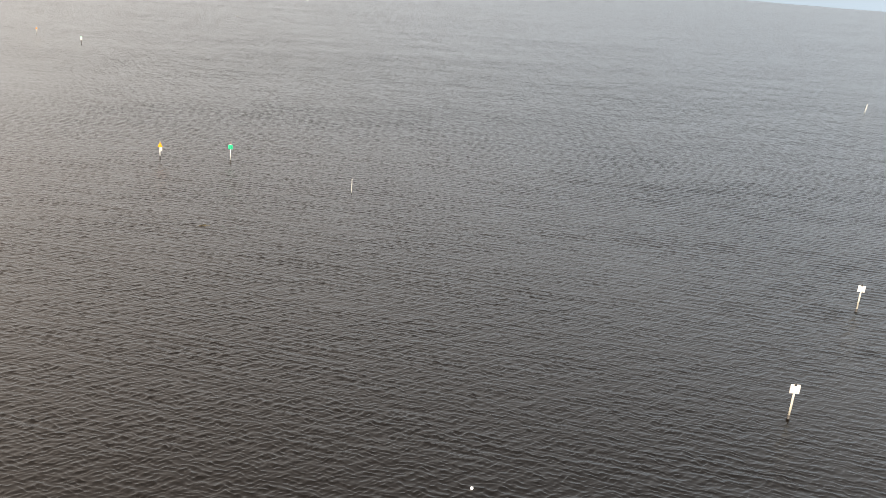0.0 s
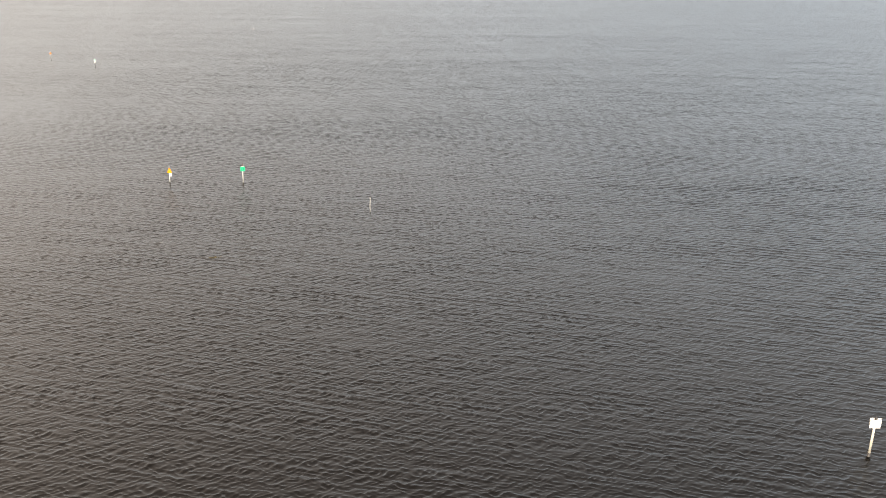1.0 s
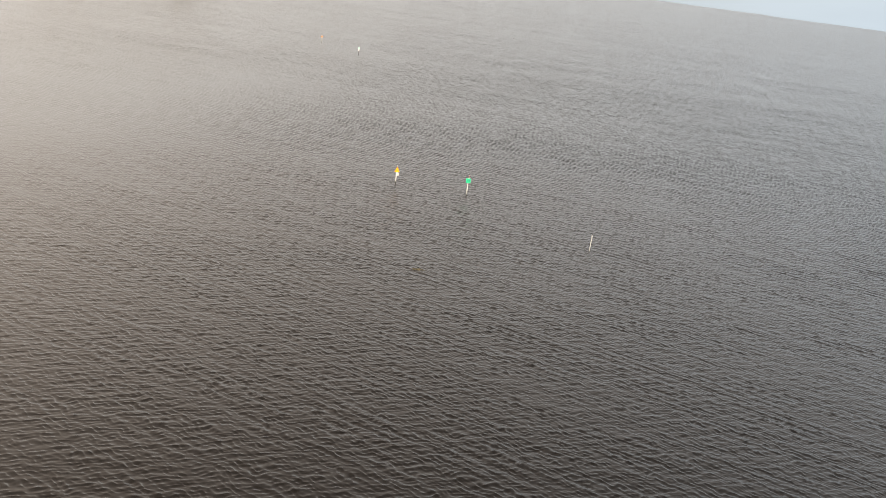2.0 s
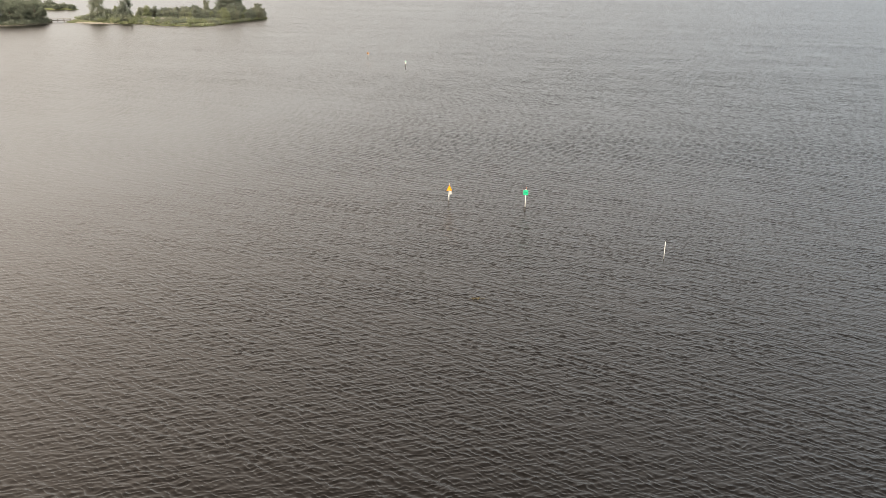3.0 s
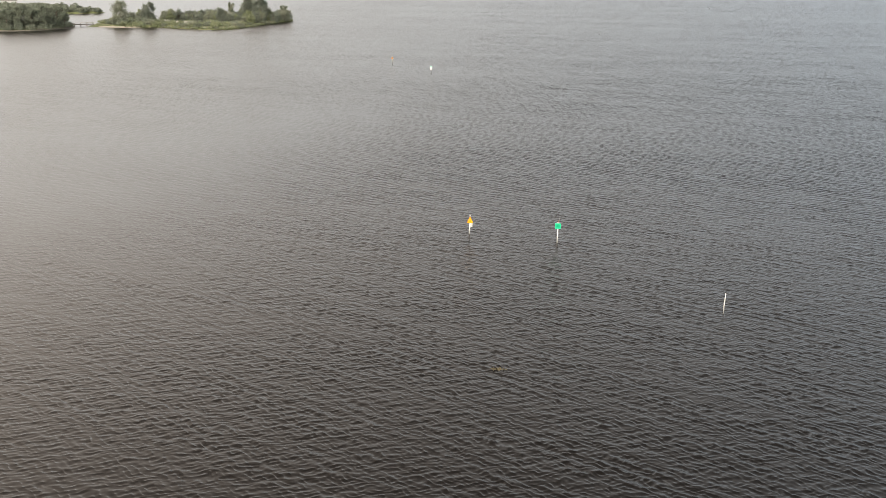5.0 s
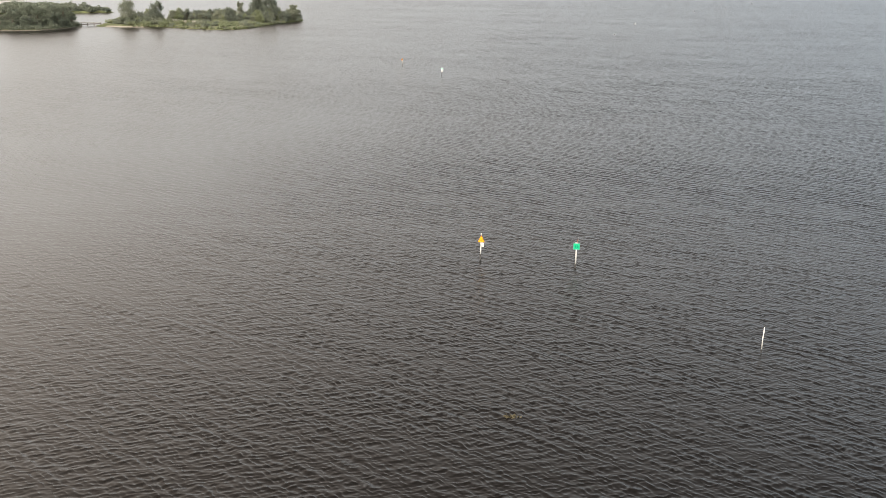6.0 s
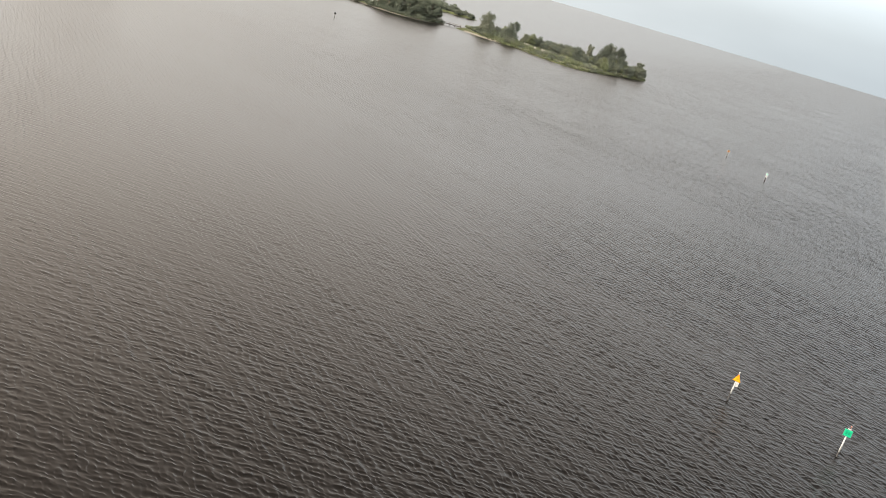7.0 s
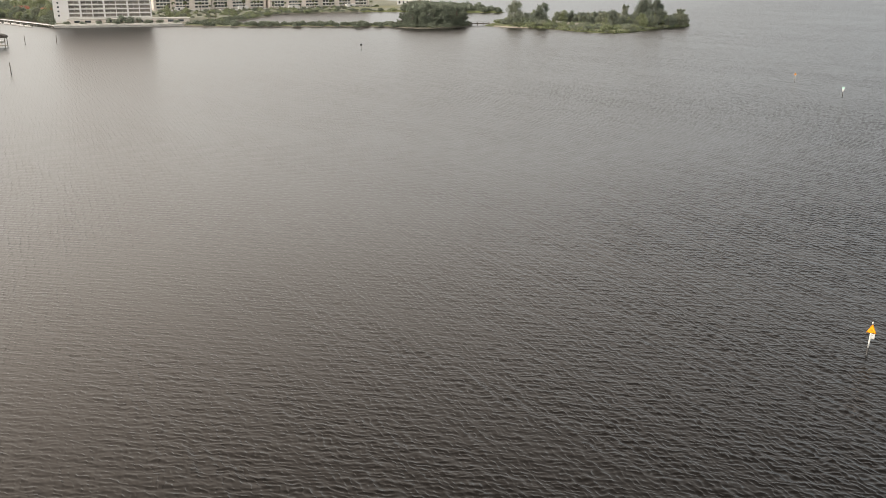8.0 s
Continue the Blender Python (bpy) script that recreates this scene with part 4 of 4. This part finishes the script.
for k, (x, y) in enumerate(scatter(gardens, 105, 4.8, rng, 0.5)):
    place(garden[k % 2], x, y, 1.4, rng.uniform(0.4, 1.0), 31 * k, "garden bush on the shore behind the lagoon")
for k, (x, y) in enumerate(scatter(gardens, 16, 10, rng, 2.0)):
    place(palms[k % 2] if k % 3 else shade[1], x, y, 1.5, rng.uniform(0.5, 0.8), 50 * k)
bank = [(-444, 550), (-448, 585), (-467, 648), (-474, 676), (-458, 705), (-429, 743), (-407, 761), (-412, 768), (-437, 750), (-467, 711), (-485, 680), (-478, 648), (-459, 585), (-454, 550)]
for x, y in scatter(bank, 135, 2.2, rng, 0.2):
    place(garden[rng.randrange(2)], x, y, 0.8, rng.uniform(0.4, 0.95), rng.uniform(0, 360), "low green bush on the lagoon bank")
for x, y in scatter([(-407, 761), (-375, 767), (-345, 779), (-319, 794), (-321, 806), (-352, 809), (-388, 811), (-416, 822)], 130, 2.3, rng, 0.2):
    place(hedge[rng.randrange(2)], x, y, 1.0, rng.uniform(0.8, 1.9) * (1.25 if x < -345 else 0.75), rng.uniform(0, 360), "green mangrove on a far point")


# ------------------------------------------------------------------ channel marks
def marker_post(ob, tall, wet, mat, r=0.105, top_mat=None, bend=0.0):
    part("pile", tube([((0, 0, -2.5), r * 1.15), ((0, 0, wet), r * 1.12)], 12), M_WETPILE, ob, "dark wet pile foot", True)
    part("post", tube([((0, 0, wet + 0.002), r), ((bend, 0, tall * 0.55), r * 0.97), ((bend * 0.3, 0, tall * 0.8), r * 0.95), ((bend * 0.8, 0, tall), r * 0.9)], 12), mat, ob, "", True)


def triangle_mark(at, turn, tall, label, lean=(0, 0), size=1.10, placard=True, lamp=True, post_mat=None, sheet_mat=None, wet=0.95):
    ob = thing("channel_marker", (*at, 0), label, "channel marker", "channel markers", turn, lean)
    marker_post(ob, tall, wet, post_mat or M_WHITEPOST)
    c = tall - 0.15
    h = size * 0.95
    outer = [(-size / 2, c - h / 2), (size / 2, c - h / 2), (0.06, c + h / 2), (-0.06, c + h / 2)]
    board = part("dayboard", prism(outer, -0.20, -0.16, 0.008), M_DEEPORANGE, ob, "orange triangular dayboard")
    part("reflective_sheet", prism([(-size * 0.42, c - h * 0.44), (size * 0.42, c - h * 0.44), (0, c + h * 0.42)], -0.206, -0.2005), sheet_mat or M_ORANGE, board)
    part("number_bar", box(-0.14, 0.14, -0.210, -0.2065, c - 0.28, c - 0.08), M_DEEPORANGE, board)
    for z in (c - 0.35, c + 0.1):
        part("batten", box(-0.3 if z < c else -0.16, 0.3 if z < c else 0.16, -0.158, -0.10, z - 0.05, z + 0.05, 0.01), M_STEEL, ob)
    if lamp:
        part("light", tube([((0, 0, c + h / 2 - 0.35), 0.05), ((0, 0, c + h / 2 + 0.10), 0.05), ((0, 0, c + h / 2 + 0.12), 0.09), ((0, 0, c + h / 2 + 0.30), 0.075), ((0, 0, c + h / 2 + 0.34), 0.03)], 10), M_WHITEBOARD, ob, "", True)
    if placard:
        sheet = part("placard", box(-0.10, 0.44, -0.2, -0.17, c - 1.28, c - 0.60, 0.01), M_WHITEPOST, ob, "cream placard")
        for k in range(3):
            part("text_bar", box(0.0, 0.34, -0.206, -0.2005, c - 0.86 - 0.15 * k, c - 0.81 - 0.15 * k), M_STEEL, sheet)
    return ob


def square_mark(at, turn, tall, label, board_mat, border_mat, lean=(0, 0), size=1.06, wet=0.62, post_mat=None, lamp=True, lower=None, number_mat=None):
    ob = thing("channel_marker", (*at, 0), label, "channel marker", "channel markers", turn, lean)
    marker_post(ob, tall - 0.2, wet, post_mat or M_WHITEPOST)
    c = tall - size / 2
    board = part("dayboard", box(-size / 2, size / 2, -0.20, -0.16, c - size / 2, c + size / 2, 0.008), border_mat, ob, "square dayboard")
    part("reflective_sheet", box(-size * 0.45, size * 0.45, -0.206, -0.2005, c - size * 0.45, c + size * 0.45), board_mat, board)
    for x in (-0.15, 0.15):
        part("number_bar", box(x - 0.10, x + 0.10, -0.210, -0.2065, c - 0.2, c + 0.2), number_mat or board_mat, board)
    for z in (c - 0.3, c + 0.3):
        part("batten", box(-0.42, 0.42, -0.158, -0.10, z - 0.05, z + 0.05, 0.01), M_STEEL, ob)
    if lower:
        part("lower_board", box(-size * 0.42, size * 0.42, -0.20, -0.16, c - size / 2 - 0.85, c - size / 2 - 0.04, 0.008), lower, ob, "white lower board")
    if not lamp:
        return ob
    part("bracket", box(-0.22, 0.22, -0.1, 0.1, c + size / 2 + 0.0, c + size / 2 + 0.07, 0.01), M_WHITEBOARD, ob)
    part("light", tube([((0.08, 0, c + size / 2 + 0.07), 0.04), ((0.08, 0, c + size / 2 + 0.30), 0.04), ((0.08, 0, c + size / 2 + 0.33), 0.09), ((0.08, 0, c + size / 2 + 0.50), 0.08), ((0.08, 0, c + size / 2 + 0.54), 0.03)], 10), M_LAMPRED, ob, "faded red lamp", True)
    # thin white stalk that rises above the board
    part("spike", tube([((0.15, 0.05, c + size / 2 + 0.07), 0.022), ((0.20, 0.05, c + size / 2 + 0.95), 0.014)], 6), M_WHITEBOARD, ob, "thin white stalk beside the lamp")
    return ob


triangle_mark((2.6, 151.5), 4, 3.62, "orange triangle channel marker on a white post", (0, 1.0))
square_mark((17.2, 148.3), -6, 4.02, "green square channel marker on a white post", M_GREEN, M_EDGEGREEN, size=0.98, number_mat=M_DARKGREEN)
triangle_mark((-30.5, 410.5), 0, 3.5, "far orange triangle channel marker", size=1.0, placard=False, lamp=False, post_mat=M_CONCRETE, sheet_mat=M_FADEDORANGE, wet=0.4)
square_mark((-11.6, 374.9), 0, 3.9, "far pale green channel marker with a white lower board", M_PALEGREEN, M_WHITEBOARD, size=0.72, lamp=False, lower=M_WHITEBOARD, post_mat=M_WOODPILE)
square_mark((-243.3, 433.8), 30, 3.9, "dark weathered channel marker on a thin post", M_BLACK, M_BLACK, size=1.0, wet=1.2, post_mat=M_WOODPILE, lamp=False)


def bare_post(at, tall, wet, label, mat, r=0.12, bend=0.0, lean=(0, 0), category="post", group=""):
    ob = thing("post", (*at, 0), label, category, group, 0, lean)
    marker_post(ob, tall, wet, mat, r, bend=bend)
    part("cap", tube([((bend * 0.8, 0, tall + 0.002), r * 1.15), ((bend * 0.8, 0, tall + 0.12), r * 1.1), ((bend * 0.8, 0, tall + 0.2), r * 0.4)], 10), M_BLACK, ob, "dark post cap")
    return ob


bare_post((36.35, 118.9), 3.35, 0.42, "slightly crooked white post standing in the water", M_WHITEPOST, 0.066, -0.04, (0, 0.6))
bare_post((284, 220), 4.4, 0.4, "far white post leaning in the water", M_WHITEPOST, 0.13, 0.1, (0, 8))
for k, (x, y, h) in enumerate([(-318.3, 284.5, 4.6), (-423, 375, 4.9), (-410.8, 385.6, 4.9)]):
    bare_post((x, y), h, 0.8, "dark bare mooring pile in the bay", M_WOODPILE, 0.17, 0.0, (0, 1.5 * k - 1.5), "mooring pile", "mooring piles")


def notice(at, turn, label, lean=(0, 0)):
    """A white notice of two boards set back to back in a V on a sleeved post."""
    ob = thing("notice_sign", (*at, 0), label, "sign", "white notice signs", turn, lean)
    tall = 4.15
    part("pile", tube([((0, 0, -2.5), 0.17), ((0, 0, 0.42), 0.165)], 12), M_WETPILE, ob, "dark wet pile foot", True)
    part("post", tube([((0, 0, 0.422), 0.125), ((0, 0, 3.2), 0.115), ((0, 0, tall - 0.1), 0.105)], 14), M_CREAMPOST, ob, "cream post sleeve", True)
    for s, ang in ((-1, 14), (1, 166)):
        m = pose(0, s * 0.2, 0, 0, 0, 0 if s < 0 else 180) @ pose(0, 0, 0, 0, 0, 18)
        board = part("board", box(-0.56, 0.52, -0.03, 0.0, 3.2, 4.1, 0.008), M_WHITEBOARD, ob, "white notice board", m=m)
        for k in range(4):
            part("text_bar", box(-0.45, 0.4 - 0.1 * (k % 2), -0.036, -0.0305, 3.86 - 0.2 * k, 3.92 - 0.2 * k), M_CREAMPOST, board)
    part("bracket", box(-0.25, 0.25, -0.19, 0.19, 3.3, 3.4, 0.01), M_STEEL, ob)
    part("cap", tube([((0, 0, tall - 0.098), 0.13), ((0, 0, tall + 0.12), 0.12), ((0, 0, tall + 0.26), 0.03)], 12), M_BLACK, ob, "dark pointed post cap", True)
    return ob


notice((58.3, 21.6), -40, "white notice sign on a cream post in the water", (0, 0.5))
notice((94.0, 45.6), -48, "white notice sign on a cream post in the water")


# ------------------------------------------------------------------ floats and weed
def float_buoy(at, r, lean):
    ob = thing("trap_float", (*at, 0.02), "small white trap float bobbing on the water", "buoy", "trap floats", lean * 7, (lean, 0))
    bm = bmesh.new()
    bmesh.ops.create_uvsphere(bm, u_segments=14, v_segments=8, radius=r)
    for v in bm.verts:
        v.co.z *= 1.25
    part("body", bm, M_FLOAT, ob, smooth=True)
    part("stem", tube([((0, 0, r * 1.0), 0.03), ((0, 0, r * 1.9), 0.025)], 6), M_BLACK, ob)
    return ob


for k, (x, y, r) in enumerate([(92, 598, 0.44), (123, 701, 0.46), (176, 785, 0.48), (210, 879, 0.48), (279, 1040, 0.52), (259, 948, 0.5), (318, 1058, 0.52), (430, 580, 0.42), (18.5, 18.7, 0.16)]):
    float_buoy((x, y), r, 8 if k % 2 else -6)

weed_rng = random.Random(5)
weed_bm = bmesh.new()
for _ in range(42):
    p = Vector((weed_rng.gauss(0, 0.4), weed_rng.gauss(0, 0.25), 0.03 + 0.05 * weed_rng.random()))
    add_leaf(weed_bm, p, weed_rng.uniform(0.08, 0.24), weed_rng, 0.85)
weed = thing("seaweed_clump", (5.5, 102.0, 0), "yellow-brown seaweed clump floating on the surface", "seaweed")
part("fronds", weed_bm, M_WEED, weed)
